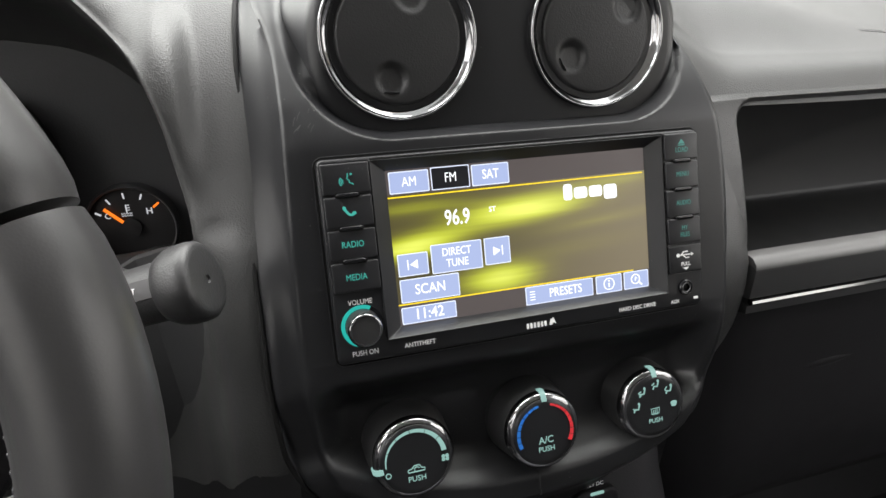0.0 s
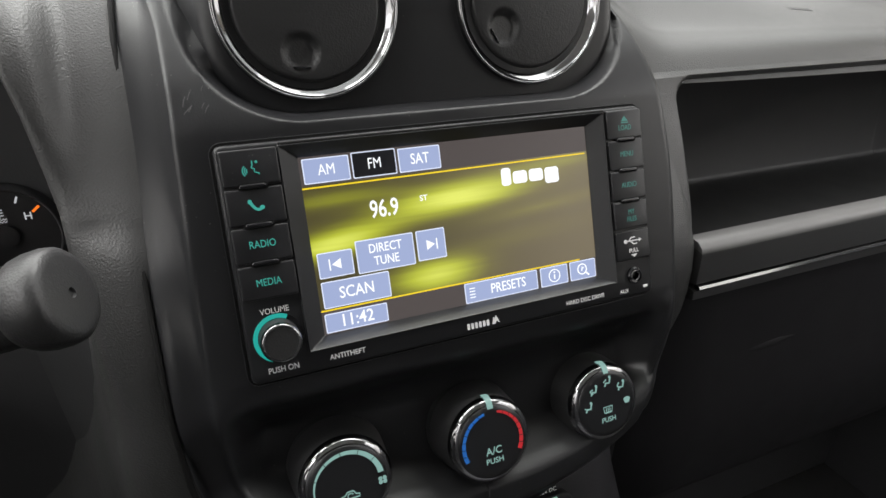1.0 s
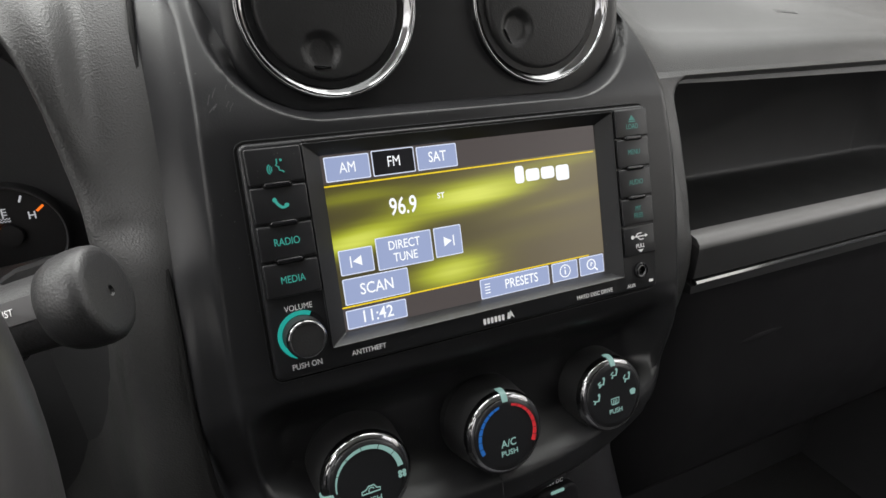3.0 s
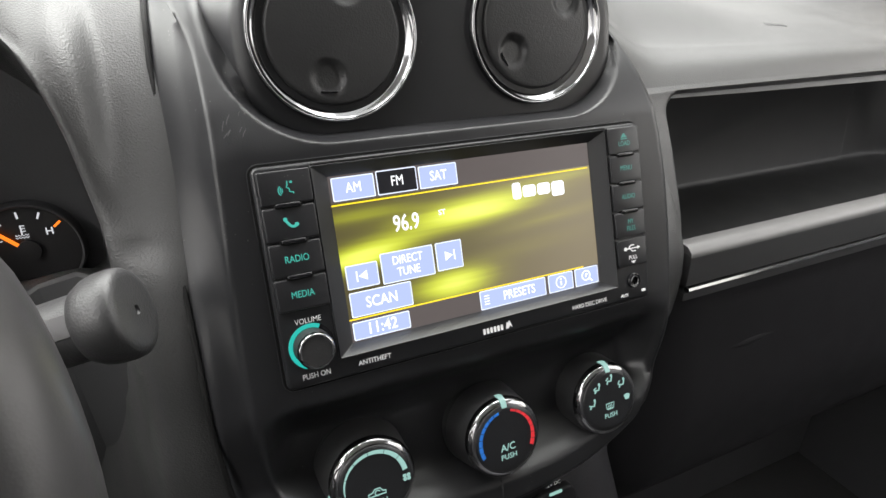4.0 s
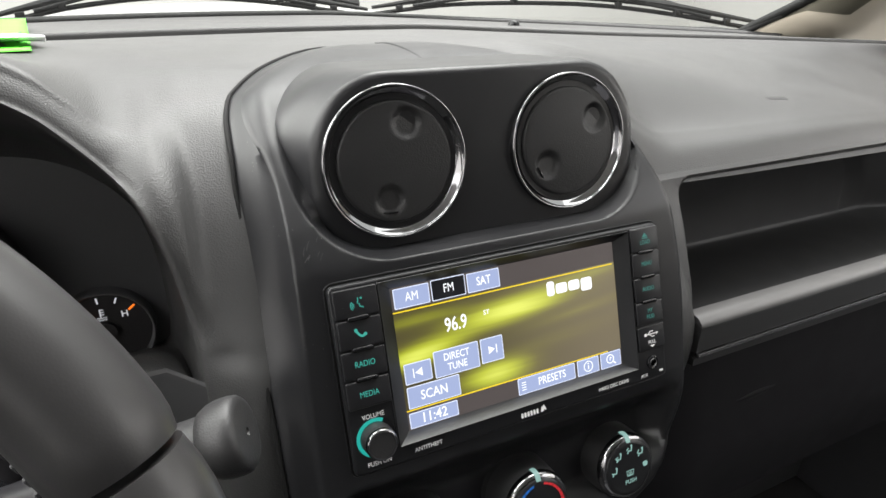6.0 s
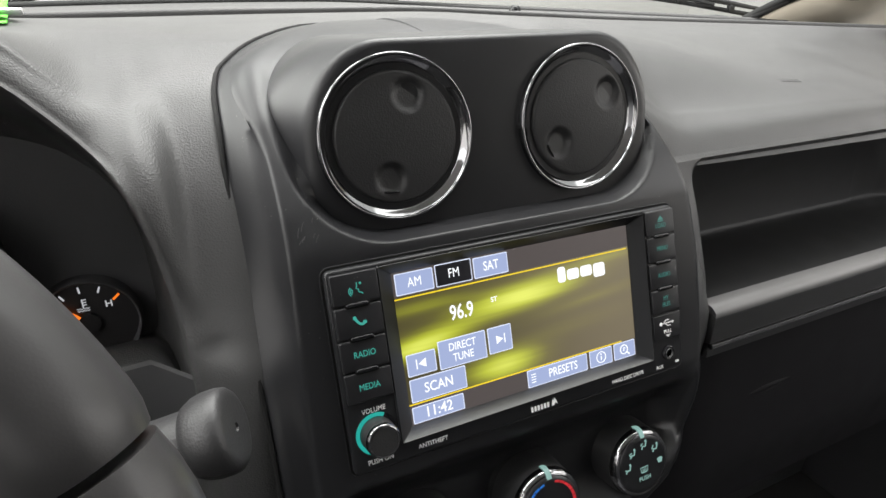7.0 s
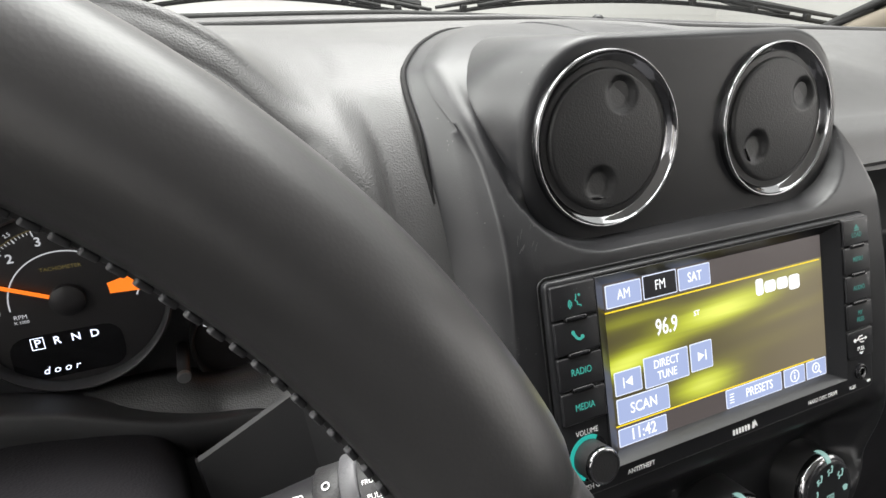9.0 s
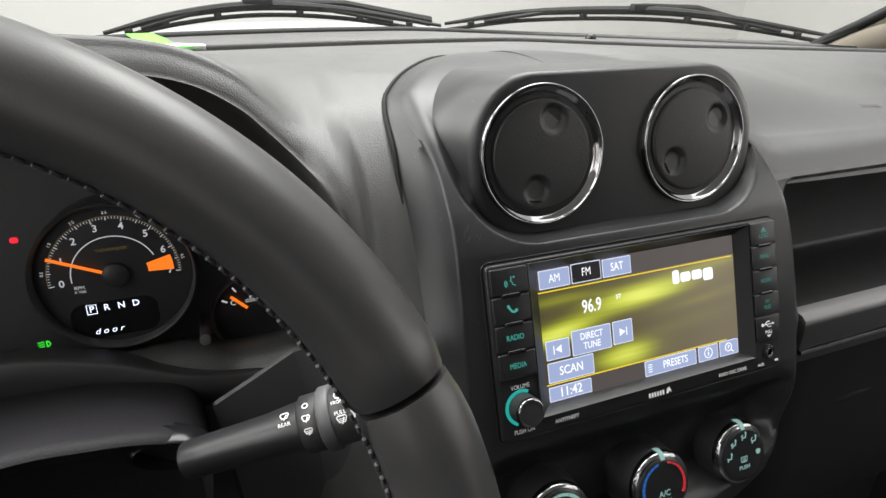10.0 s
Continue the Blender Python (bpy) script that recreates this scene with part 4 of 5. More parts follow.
part("screen_band", plate(((x0, y0), (x1, y0), (x1, y1), (x0, y1)), -0.0057, -0.00556), M_SHADE, display)
x0, y1 = at_screen(-0.002, 0.865)
x1, y0 = at_screen(1.002, 1.002)
part("screen_band", plate(((x0, y0), (x1, y0), (x1, y1), (x0, y1)), -0.0057, -0.00556), M_SHADE, display)
yellow_line(0.0, 0.172, 0.99, 0.172)
yellow_line(0.0, 0.862, 0.93, 0.862)
key(0.010, 0.012, 0.150, 0.150, "AM")
key(0.158, 0.005, 0.298, 0.150, "FM", dark=True)
key(0.306, 0.012, 0.446, 0.150, "SAT")
x, y = at_screen(0.240, 0.340)
letters("96.9", 0.0078, x, y, -0.0053, M_LIT, display, "station_number", wide=0.72, bold=0.02)
x, y = at_screen(0.372, 0.312)
letters("ST", 0.0026, x, y, -0.0053, M_LIT, display, "stereo_sign", bold=0.02)
k, x, y = key(0.012, 0.535, 0.120, 0.680)
part("skip_sign", stroke(((x - 0.0028, y - 0.0026), (x - 0.0028, y + 0.0026)), 0.0006, -0.00545, -0.00525), M_LIT, k)
part("skip_sign", plate(((x - 0.0018, y), (x + 0.0024, y - 0.0024), (x + 0.0024, y + 0.0024)), -0.00545, -0.00525), M_LIT, k)
key(0.132, 0.500, 0.320, 0.690, "DIRECT|TUNE", 0.0041, wide=0.8)
k, x, y = key(0.330, 0.500, 0.428, 0.680)
part("skip_sign", stroke(((x + 0.0028, y - 0.0026), (x + 0.0028, y + 0.0026)), 0.0006, -0.00545, -0.00525), M_LIT, k)
part("skip_sign", plate(((x + 0.0018, y), (x - 0.0024, y + 0.0024), (x - 0.0024, y - 0.0024)), -0.00545, -0.00525), M_LIT, k)
key(0.012, 0.700, 0.226, 0.852, "SCAN", 0.0052, wide=0.85)
key(0.008, 0.882, 0.206, 0.992, "11:42", 0.0056, wide=0.9)
k, x, y = key(0.475, 0.870, 0.752, 0.996, "PRESETS", 0.0048, wide=0.8, bars=True)
for i in range(4):
    part("list_bar", stroke(((x - 0.0182, y + 0.0022 - 0.0015 * i), (x - 0.0152, y + 0.0022 - 0.0015 * i)), 0.0005, -0.00545, -0.00525), M_LIT, k)
k, x, y = key(0.765, 0.870, 0.876, 0.996)
part("info_ring", arc_band(0.0030, 0.0035, 0, 360, -0.0054, -0.0052, 36, cx=x, cy=y), M_LIT, k)
part("info_stroke", stroke(((x, y - 0.0018), (x, y + 0.0006)), 0.0007, -0.0054, -0.0052), M_LIT, k)
part("info_dot", arc_band(0.0001, 0.0005, 0, 360, -0.0054, -0.0052, 10, cx=x, cy=y + 0.0018), M_LIT, k)
k, x, y = key(0.886, 0.870, 0.994, 0.996)
part("search_ring", arc_band(0.0024, 0.0030, 0, 360, -0.0054, -0.0052, 36, cx=x - 0.0005, cy=y + 0.0004), M_LIT, k)
part("search_grip", stroke(((x + 0.0015, y - 0.0015), (x + 0.0036, y - 0.0034)), 0.0009, -0.0054, -0.0052), M_LIT, k)
part("search_note", stroke(((x - 0.0008, y - 0.0006), (x - 0.0004, y + 0.0016), (x + 0.0006, y + 0.0008)), 0.0006, -0.0054, -0.0052), M_LIT, k)
# the maker's badge on the screen, as plain bars
for i, (u0, u1, tall, low) in enumerate(((0.655, 0.690, 0.0088, 0.0004), (0.698, 0.752, 0.0062, 0), (0.760, 0.814, 0.0062, 0), (0.822, 0.876, 0.0080, 0.0020))):
    xa, yb = at_screen(u0, 0.305)
    xb, _ = at_screen(u1, 0.305)
    part("badge_bar", slab(rrect(xb - xa, tall, 0.0016, 4, (xa + xb) / 2, yb + tall / 2 - low), -0.0056, -0.0053), M_LIT, display)


def radio_button(x0, x1, y0, y1, notch=True, parent=radio):
    b = part("radio_button", slab(rrect(x1 - x0, y1 - y0, 0.0008, 3, (x0 + x1) / 2, (y0 + y1) / 2), -0.004, 0.0016, 0.0007), M_BUTTON, parent)
    if notch:
        part("button_lip", slab(rrect(0.0112, 0.0021, 0.0010, 5, (x0 + x1) / 2, y0 - 0.0004), 0.0, 0.0024, 0.0007), M_GLOSS, b)
        # groove round the lip, its shade painted as a black plate
        part("lip_groove", slab(rrect(0.0124, 0.0030, 0.0014, 5, (x0 + x1) / 2, y0 - 0.0004), 0.0, 0.0017), M_GAP, b)
    return b


LX0, LX1 = -0.1058, -0.0824
rowsL = (0.0492, 0.0332, 0.0170, 0.0010, -0.0148)
left_keys = [radio_button(LX0, LX1, b + 0.0005, a - 0.0005, i < 3) for i, (a, b) in enumerate(zip(rowsL, rowsL[1:]))]
cx = (LX0 + LX1) / 2
# talking head with sound waves
y = 0.0408
k = left_keys[0]
part("speech_head", stroke(((cx + 0.0010, y + 0.0030), (cx + 0.0010, y + 0.0012), (cx + 0.0004, y + 0.0003), (cx + 0.0016, y - 0.0004), (cx + 0.0016, y - 0.0017), (cx + 0.0032, y - 0.0022), (cx + 0.0034, y - 0.0028)), 0.0005, 0.0016, 0.0018), M_TEAL, k)
for i in range(3):
    part("speech_wave", arc_band(0.0008 + 0.0008 * i, 0.0012 + 0.0008 * i, 130, 230, 0.0016, 0.0018, 8, cx=cx - 0.0006, cy=y - 0.0010), M_TEAL, k)
part("speech_dot", arc_band(0.0001, 0.0006, 0, 360, 0.0016, 0.0018, 10, cx=cx + 0.0027, cy=y + 0.0024), M_TEAL, k)
# telephone receiver
y = 0.0252
k = left_keys[1]
pts = [(cx - 0.0026 + 0.0052 * t, y + 0.0012 - 0.0032 * t + 0.0022 * (2 * t - 1) ** 2 - 0.0009) for t in np.linspace(0, 1, 11)]
part("receiver", stroke(pts, 0.0012, 0.0016, 0.0018), M_TEAL, k)
part("receiver_end", slab(rrect(0.0017, 0.0019, 0.0007, 3, cx - 0.0023, y + 0.0018), 0.0016, 0.0018), M_TEAL, k)
part("receiver_end", slab(rrect(0.0019, 0.0017, 0.0007, 3, cx + 0.0024, y - 0.0008), 0.0016, 0.0018), M_TEAL, k)
letters("RADIO", 0.0031, cx, 0.0091, 0.0017, M_TEAL, left_keys[2], wide=0.80, bold=0.004)
letters("MEDIA", 0.0031, cx, -0.0072, 0.0017, M_TEAL, left_keys[3], wide=0.80, bold=0.004)
letters("VOLUME", 0.0025, cx + 0.0004, -0.0200, 0.0003, M_PRINT, radio, wide=0.86, bold=0.01)
letters("PUSH ON", 0.0025, cx + 0.0004, -0.0461, 0.0003, M_PRINT, radio, wide=0.86, bold=0.01)
letters("ANTITHEFT", 0.0023, -0.0653, -0.0461, 0.0003, M_PRINT, radio, wide=0.95, bold=0.01)
letters("HARD DISC DRIVE", 0.0022, 0.0630, -0.0466, 0.0003, M_PRINT, radio, wide=0.92, bold=0.01)
# the satellite service's mark, as plain bars
for i in range(6):
    part("service_bar", slab(rrect(0.0014, 0.0030, 0.0005, 3, -0.0052 + 0.0021 * i, -0.0468), 0.0002, 0.0004), M_WHITE, radio)
part("service_mark", plate(((0.0076, -0.0482), (0.0092, -0.0482), (0.0102, -0.0468), (0.0118, -0.0482), (0.0108, -0.0455), (0.0100, -0.0440), (0.0092, -0.0452), (0.0084, -0.0446)), 0.0002, 0.0004), M_WHITE, radio)
# volume knob in its lit ring
vx, vy = cx + 0.0004, -0.0322
part("light_ring", arc_band(0.0088, 0.0107, 62, 248, 0.0001, 0.0006, 48, cx=vx, cy=vy), M_RING, radio, "lit teal ring")
part("ring_groove", arc_band(0.0088, 0.0107, -110, 61, 0.0001, 0.0003, 48, cx=vx, cy=vy), M_GLOSS, radio)
knob = part("volume_knob", knurled([(0.0085, 0.0), (0.0085, 0.0060), (0.0084, 0.0085)], 80, 12, 0.00015), M_KNURL, radio, "", Matrix.Translation((vx, vy, 0)), crease=12)
part("knob_rim", lathe([(0.0083, 0.0082), (0.0086, 0.0092), (0.0083, 0.0108), (0.0075, 0.0116), (0.0068, 0.0114)], 64, cap=False), M_CHROME, knob, "chrome rim", crease=70)
part("knob_face", lathe([(0.0074, 0.0112), (0.0060, 0.0109), (0.0030, 0.0105), (0.0004, 0.0104)], 48), M_VENT, knob, crease=70)

RX0, RX1 = 0.0850, 0.1066
rowsR = (0.0497, 0.0340, 0.0179, 0.0017, -0.0138)
right_keys = [radio_button(RX0, RX1, b + 0.0004, a - 0.0004, i < 3) for i, (a, b) in enumerate(zip(rowsR, rowsR[1:]))]
cx = (RX0 + RX1) / 2
k = right_keys[0]
part("eject_sign", plate(((cx - 0.0022, 0.0434), (cx + 0.0022, 0.0434), (cx, 0.0460)), 0.0016, 0.0018), M_DIMTEAL, k)
part("eject_bar", stroke(((cx - 0.0022, 0.0427), (cx + 0.0022, 0.0427)), 0.0006, 0.0016, 0.0018), M_DIMTEAL, k)
letters("LOAD", 0.0027, cx, 0.0400, 0.0017, M_DIMTEAL, k, wide=0.78)
letters("MENU", 0.0027, cx, 0.0263, 0.0017, M_DIMTEAL, right_keys[1], wide=0.78)
letters("AUDIO", 0.0027, cx, 0.0100, 0.0017, M_DIMTEAL, right_keys[2], wide=0.78)
letters("MY", 0.0026, cx, -0.0045, 0.0017, M_DIMTEAL, right_keys[3], wide=0.78)
letters("FILES", 0.0026, cx, -0.0084, 0.0017, M_DIMTEAL, right_keys[3], wide=0.78)
door = part("usb_door", slab(rrect(RX1 - RX0, 0.0160, 0.0008, 3, cx, -0.0226), -0.004, 0.0012, 0.0005), M_RADIO, radio)
y = -0.0202
part("usb_stem", stroke(((cx - 0.0050, y), (cx + 0.0042, y)), 0.0006, 0.0012, 0.0014), M_WHITE, door)
part("usb_branch", stroke(((cx - 0.0030, y), (cx - 0.0012, y + 0.0018), (cx + 0.0014, y + 0.0018)), 0.0006, 0.0012, 0.0014), M_WHITE, door)
part("usb_branch", stroke(((cx - 0.0018, y), (cx, y - 0.0018), (cx + 0.0024, y - 0.0018)), 0.0006, 0.0012, 0.0014), M_WHITE, door)
part("usb_head", arc_band(0.0001, 0.0011, 0, 360, 0.0012, 0.0014, 16, cx=cx - 0.0050, cy=y), M_WHITE, door)
part("usb_head", plate(((cx + 0.0038, y - 0.0010), (cx + 0.0056, y), (cx + 0.0038, y + 0.0010)), 0.0012, 0.0014), M_WHITE, door)
letters("PULL", 0.0022, cx, -0.0256, 0.0013, M_WHITE, door, wide=0.9, bold=0.01)
part("pull_arrow", plate(((cx - 0.0020, -0.0276), (cx, -0.0292), (cx + 0.0020, -0.0276)), 0.0012, 0.0014), M_WHITE, door)
jack = part("aux_jack", lathe([(0.0046, 0.0), (0.0045, 0.0012), (0.0038, 0.0018), (0.0030, 0.0016), (0.0024, 0.0006), (0.0023, -0.002)], 40), M_GLOSS, radio, "black headphone socket", Matrix.Translation((cx - 0.0004, -0.0394, 0)))
part("jack_rim", lathe([(0.0022, 0.0012), (0.0026, 0.0020), (0.0030, 0.0014)], 32, cap=False), M_GREYTRIM, jack)
letters("AUX", 0.0020, cx - 0.0076, -0.0473, 0.0003, M_WHITE, radio, wide=0.95, bold=0.01)
part("mark_bar", slab(rrect(0.0030, 0.0015, 0.0004, 3, cx + 0.0066, -0.0466), 0.0002, 0.0004), M_WHITE, radio)
# slot above the screen, its shade a black plate; screws of the lower edge
part("disc_slot", slab(rrect(0.1655, 0.0016, 0.0004, 3, 0.0012, 0.0494), 0.0, 0.0009, 0.0004), M_GAP, radio, "dark disc slot")


# ---------------------------------------------------------------- climate knobs
def climate_knob(x, y, z, label, point):
    m = PANEL @ Matrix.Translation((x, y, z)) @ Matrix.Rotation(radians(90), 4, "X")
    t = thing("climate_knob", label, "knob", m, "climate knobs")
    R = 0.0222
    prof = [(R + 0.0034, -0.034), (R + 0.0030, -0.027)] + [(R + 0.0026 - 0.0023 * i / 8, -0.025 + 0.019 * i / 8) for i in range(9)]
    part("grip_base", lathe(prof[:3], 96, cap=False), M_RADIO, t, crease=70)
    part("grip", knurled(prof[2:], 180, 24, 0.00022), M_KNURL, t, "knurled black grip", crease=12)
    part("chrome_ring", lathe([(R - 0.0002, -0.0066), (R + 0.0004, -0.0056), (R + 0.0003, -0.0036), (R - 0.0006, -0.0018), (R - 0.0020, -0.0006), (R - 0.0034, -0.0004)], 96, cap=False), M_CHROME, t, "polished chrome ring", crease=70)
    face = part("knob_face", lathe([(R - 0.0030, -0.0006), (R - 0.0036, 0.0002), (R - 0.0060, 0.0004), (0.008, 0.0005), (0.0004, 0.0005)], 80), M_RADIO, t, crease=70)
    a = radians(point)
    bm = bmesh.new()
    line = [(R + 0.0004, -0.0082), (R + 0.0012, -0.0052), (R + 0.0010, -0.0034), (R, -0.0013), (R - 0.0016, 0.0), (R - 0.0040, 0.0007)]
    turn = Matrix.Rotation(a - math.pi / 2, 4, "Z")
    loft(bm, [[tuple(turn @ Vector((w, r - d, h - d))) for w, d in ((-0.0016, 0.0012), (-0.0015, 0.0), (0.0015, 0.0), (0.0016, 0.0012))] for r, h in line], True, True, True)
    part("pointer", bm, M_PALE, t, "pale pointer")
    return t, face


def seat_sign(face, x, y, s, arrow):
    """A small seated figure's seat with its air arrow: bars only."""
    z0, z1 = 0.0006, 0.0008
    part("seat_sign", stroke(((x + 0.9 * s, y + 1.0 * s), (x + 0.55 * s, y - 0.35 * s), (x - 0.5 * s, y - 0.2 * s), (x - 0.75 * s, y - 1.0 * s)), 0.42 * s, z0, z1), M_PALE, face)
    part("seat_rest", arc_band(0.01 * s, 0.34 * s, 0, 360, z0, z1, 12, cx=x + 0.75 * s, cy=y + 1.15 * s), M_PALE, face)
    for dx, dy in arrow:
        part("air_arrow", stroke(((x - 1.1 * s, y + 0.1 * s), (x - 1.1 * s + dx * s, y + 0.1 * s + dy * s)), 0.28 * s, z0, z1), M_PALE, face)


fan, face = climate_knob(-0.0735, 0.0040, -0.1095, "black round fan knob with a chrome ring and pale speed scale", 190)
for i in range(6):
    a0, a1 = 186 - 30 * i, 186 - 30 * (i + 1) + 1.5
    w0, w1 = 0.0003 + 0.00018 * i, 0.0003 + 0.00018 * (i + 1)
    part("scale_step", arc_band(0.0161 - w0, 0.0161 + w0, a0, a1, 0.0006, 0.0008, 10, 0.0161 - w1, 0.0161 + w1), M_PALE, face)
part("off_sign", arc_band(0.0011, 0.0016, 0, 360, 0.0006, 0.0008, 20, cx=-0.0152, cy=-0.0058), M_PALE, face)
for i in range(4):
    a = radians(45 + 90 * i)
    part("fan_blade", arc_band(0.0002, 0.0010, 0, 360, 0.0006, 0.0008, 12, cx=0.0163 + 0.0015 * math.cos(a), cy=-0.0022 + 0.0013 * math.sin(a)), M_PALE, face)
car = [(-0.0042, -0.0060), (-0.0042, -0.0046), (-0.0022, -0.0042), (-0.0010, -0.0028), (0.0016, -0.0028), (0.0026, -0.0044), (0.0042, -0.0048), (0.0042, -0.0060), (-0.0042, -0.0060)]
part("car_sign", stroke([(1.08 * u, 1.08 * v) for u, v in car], 0.0006, 0.0006, 0.0008), M_PALE, face)
part("air_loop", arc_band(0.0011, 0.0016, 20, 300, 0.0006, 0.0008, 14, cx=0.0002, cy=-0.0053), M_PALE, face)
letters("PUSH", 0.0029, 0.0, -0.0104, 0.0008, M_PALE, face, wide=1.0, bold=0.012)

temp, face = climate_knob(0.0008, 0.0010, -0.1090, "black round temperature knob with blue and red scale", 88)
for i in range(8):
    w0 = 0.0011 - 0.00006 * i
    part("cold_step", arc_band(0.0162 - w0, 0.0162 + w0, 204 - 13.0 * i, 204 - 13.0 * (i + 1) + 1.6, 0.0006, 0.0008, 6), M_BLUE, face)
    w0 = 0.0006 + 0.00008 * i
    part("warm_step", arc_band(0.0162 - w0, 0.0162 + w0, 76 - 13.0 * i, 76 - 13.0 * (i + 1) + 1.6, 0.0006, 0.0008, 6), M_RED, face)
letters("A/C", 0.0039, 0.0, -0.0044, 0.0008, M_PALE, face, wide=0.97, bold=0.012)
letters("PUSH", 0.0029, 0.0, -0.0096, 0.0008, M_PALE, face, wide=1.0, bold=0.012)

modes, face = climate_knob(0.0775, 0.0095, -0.1120, "black round air-flow knob with a chrome ring and pale seat signs", 88)
for a, arrow in ((178, ((0.9, -0.5),)), (132, ((0.9, 0.4), (0.9, -0.8))), (86, ((0.8, 0.6),)), (40, ((0.9, -0.5), (0.6, 0.9)))):
    seat_sign(face, 0.0128 * math.cos(radians(a)), 0.0126 * math.sin(radians(a)) + 0.0002, 0.0023, arrow)
part("defrost_sign", plate([(0.0132 + 0.0024 * math.cos(radians(q)), -0.0006 + 0.0016 * math.sin(radians(q))) for q in range(20, 161, 20)] + [(0.0119, -0.0026), (0.0145, -0.0026)], 0.0006, 0.0008), M_PALE, face)
part("rear_window_sign", stroke(((-0.0024, -0.0050), (-0.0030, -0.0016), (0.0030, -0.0016), (0.0024, -0.0050), (-0.0024, -0.0050)), 0.0005, 0.0006, 0.0008), M_PALE, face)
for i in range(3):
    part("heat_line", stroke(((-0.0012 + 0.0012 * i, -0.0056), (-0.0012 + 0.0012 * i, -0.0024)), 0.0004, 0.0006, 0.0008), M_PALE, face)
letters("PUSH", 0.0028, 0.0, -0.0092, 0.0008, M_PALE, face, wide=1.0, bold=0.012)

# power socket cover under the chin
socket = thing("power_socket", "black 12 volt power socket cover with pale print", "power socket", PANEL @ Matrix.Translation((0.052, 0.0435, -0.180)) @ Matrix.Rotation(radians(93), 4, "X"))
part("socket_cover", slab(rrect(0.034, 0.022, 0.008, 5, 0, -0.008), -0.004, 0.003, 0.002), M_GLOVE, socket)
letters("12V DC", 0.0026, 0.0, 0.0062, 0.0004, M_WHITE, socket)
part("print_bar", slab(rrect(0.010, 0.0022, 0.0008, 3, 0.0, 0.0014), 0.003, 0.0033), M_PALE, socket)


# ---------------------------------------------------------------- instrument cluster
CL = ROOM @ Matrix.Translation((-0.303, 0.1445, 0.018)) @ Matrix.Rotation(radians(-8), 4, "X") @ Matrix.Rotation(radians(90), 4, "X")
cluster = thing("instrument_cluster", "black instrument cluster with orange needles and a lit gear display", "instrument cluster", CL)
bm = bmesh.new()
box(bm, -0.055, 0.0, -0.029, 0.38, 0.19, 0.010)
part("cluster_plate", bm, M_DARK, cluster)
dial = part("tachometer", lathe([(0.0455, -0.026), (0.0455, 0.0006), (0.0430, 0.0010), (0.002, 0.0010)], 96), M_DIAL, cluster, "black tachometer dial with white numbers to seven")
part("dial_rim", lathe([(0.0445, 0.0), (0.0450, 0.0080), (0.0462, 0.0092), (0.0474, 0.0082), (0.0480, -0.019)], 96, cap=False), M_GREYTRIM, dial, "", crease=70)


def tach(v):
    return 184 - 27.0 * v


part("scale_line", arc_band(0.0376, 0.0379, tach(0), tach(7), 0.0010, 0.0012, 64), M_OLIVE, dial)
part("inner_line", arc_band(0.0246, 0.0252, tach(0) , tach(6.0), 0.0010, 0.0012, 64), M_DIALWHITE, dial)
for i in range(71):
    a = radians(tach(i / 10))
    r0 = 0.0345 if i % 10 == 0 else 0.0352 if i % 5 == 0 else 0.0360
    c, s = math.cos(a), math.sin(a)
    part("tick", stroke(((r0 * c, r0 * s), (0.0374 * c, 0.0374 * s)), 0.0005 if i % 5 == 0 else 0.0003, 0.0010, 0.0012), M_DIALWHITE, dial)
for i in range(8):
    a = radians(tach(i))
    letters(str(i), 0.0043, 0.0308 * math.cos(a) + 0.0004, 0.0308 * math.sin(a) + 0.0006, 0.0012, M_DIALWHITE, dial, "dial_number", bold=0.02)
for i in range(7):
    a = radians(tach(i + 0.5))
    letters(f"{i}.5" , 0.0018, 0.0400 * math.cos(a), 0.0400 * math.sin(a), 0.0012, M_DIALWHITE, dial, "small_number", rz=math.degrees(a) - 90)
part("red_zone", arc_band(0.0185, 0.0335, tach(6.28), tach(6.92), 0.0010, 0.0013, 12), M_ORANGE, dial, "orange warning zone")
letters("TACHOMETER", 0.0019, 0.0, 0.0165, 0.0012, M_OLIVE, dial, "dial_name")
letters("RPM", 0.0021, -0.0215, -0.0055, 0.0012, M_DIALWHITE, dial, "unit_name")
letters("X 1000", 0.0015, -0.0215, -0.0082, 0.0012, M_DIALWHITE, dial, "unit_name")
part("display_window", slab(rrect(0.050, 0.024, 0.008, 4, -0.005, -0.0285), 0.0008, 0.0012), M_GLOSS, dial)
a = radians(tach(1.05))
part("needle", stroke(((0.006 * math.cos(a), 0.006 * math.sin(a)), (0.0385 * math.cos(a), 0.0385 * math.sin(a))), 0.0017, 0.0032, 0.0042), M_ORANGE, dial, "orange needle")
part("needle_hub", lathe([(0.0080, 0.001), (0.0078, 0.0050), (0.0060, 0.0062), (0.0004, 0.0064)], 40), M_DIAL, dial)
for i, g in enumerate("PRND"):
    letters(g, 0.0040, -0.0176 + 0.0084 * i, -0.0207, 0.0013, M_VFD, dial, "gear_letter", bold=0.005)
part("gear_box", stroke(((-0.0203, -0.0237), (-0.0203, -0.0177), (-0.0149, -0.0177), (-0.0149, -0.0237), (-0.0203, -0.0237)), 0.0004, 0.0012, 0.0014), M_VFD, dial)
letters("d o o r", 0.0038, -0.0104, -0.0361, 0.0013, M_VFD, dial, "warning_word", shear=0.25, wide=1.05)
gx, gy = 0.0796, -0.0486
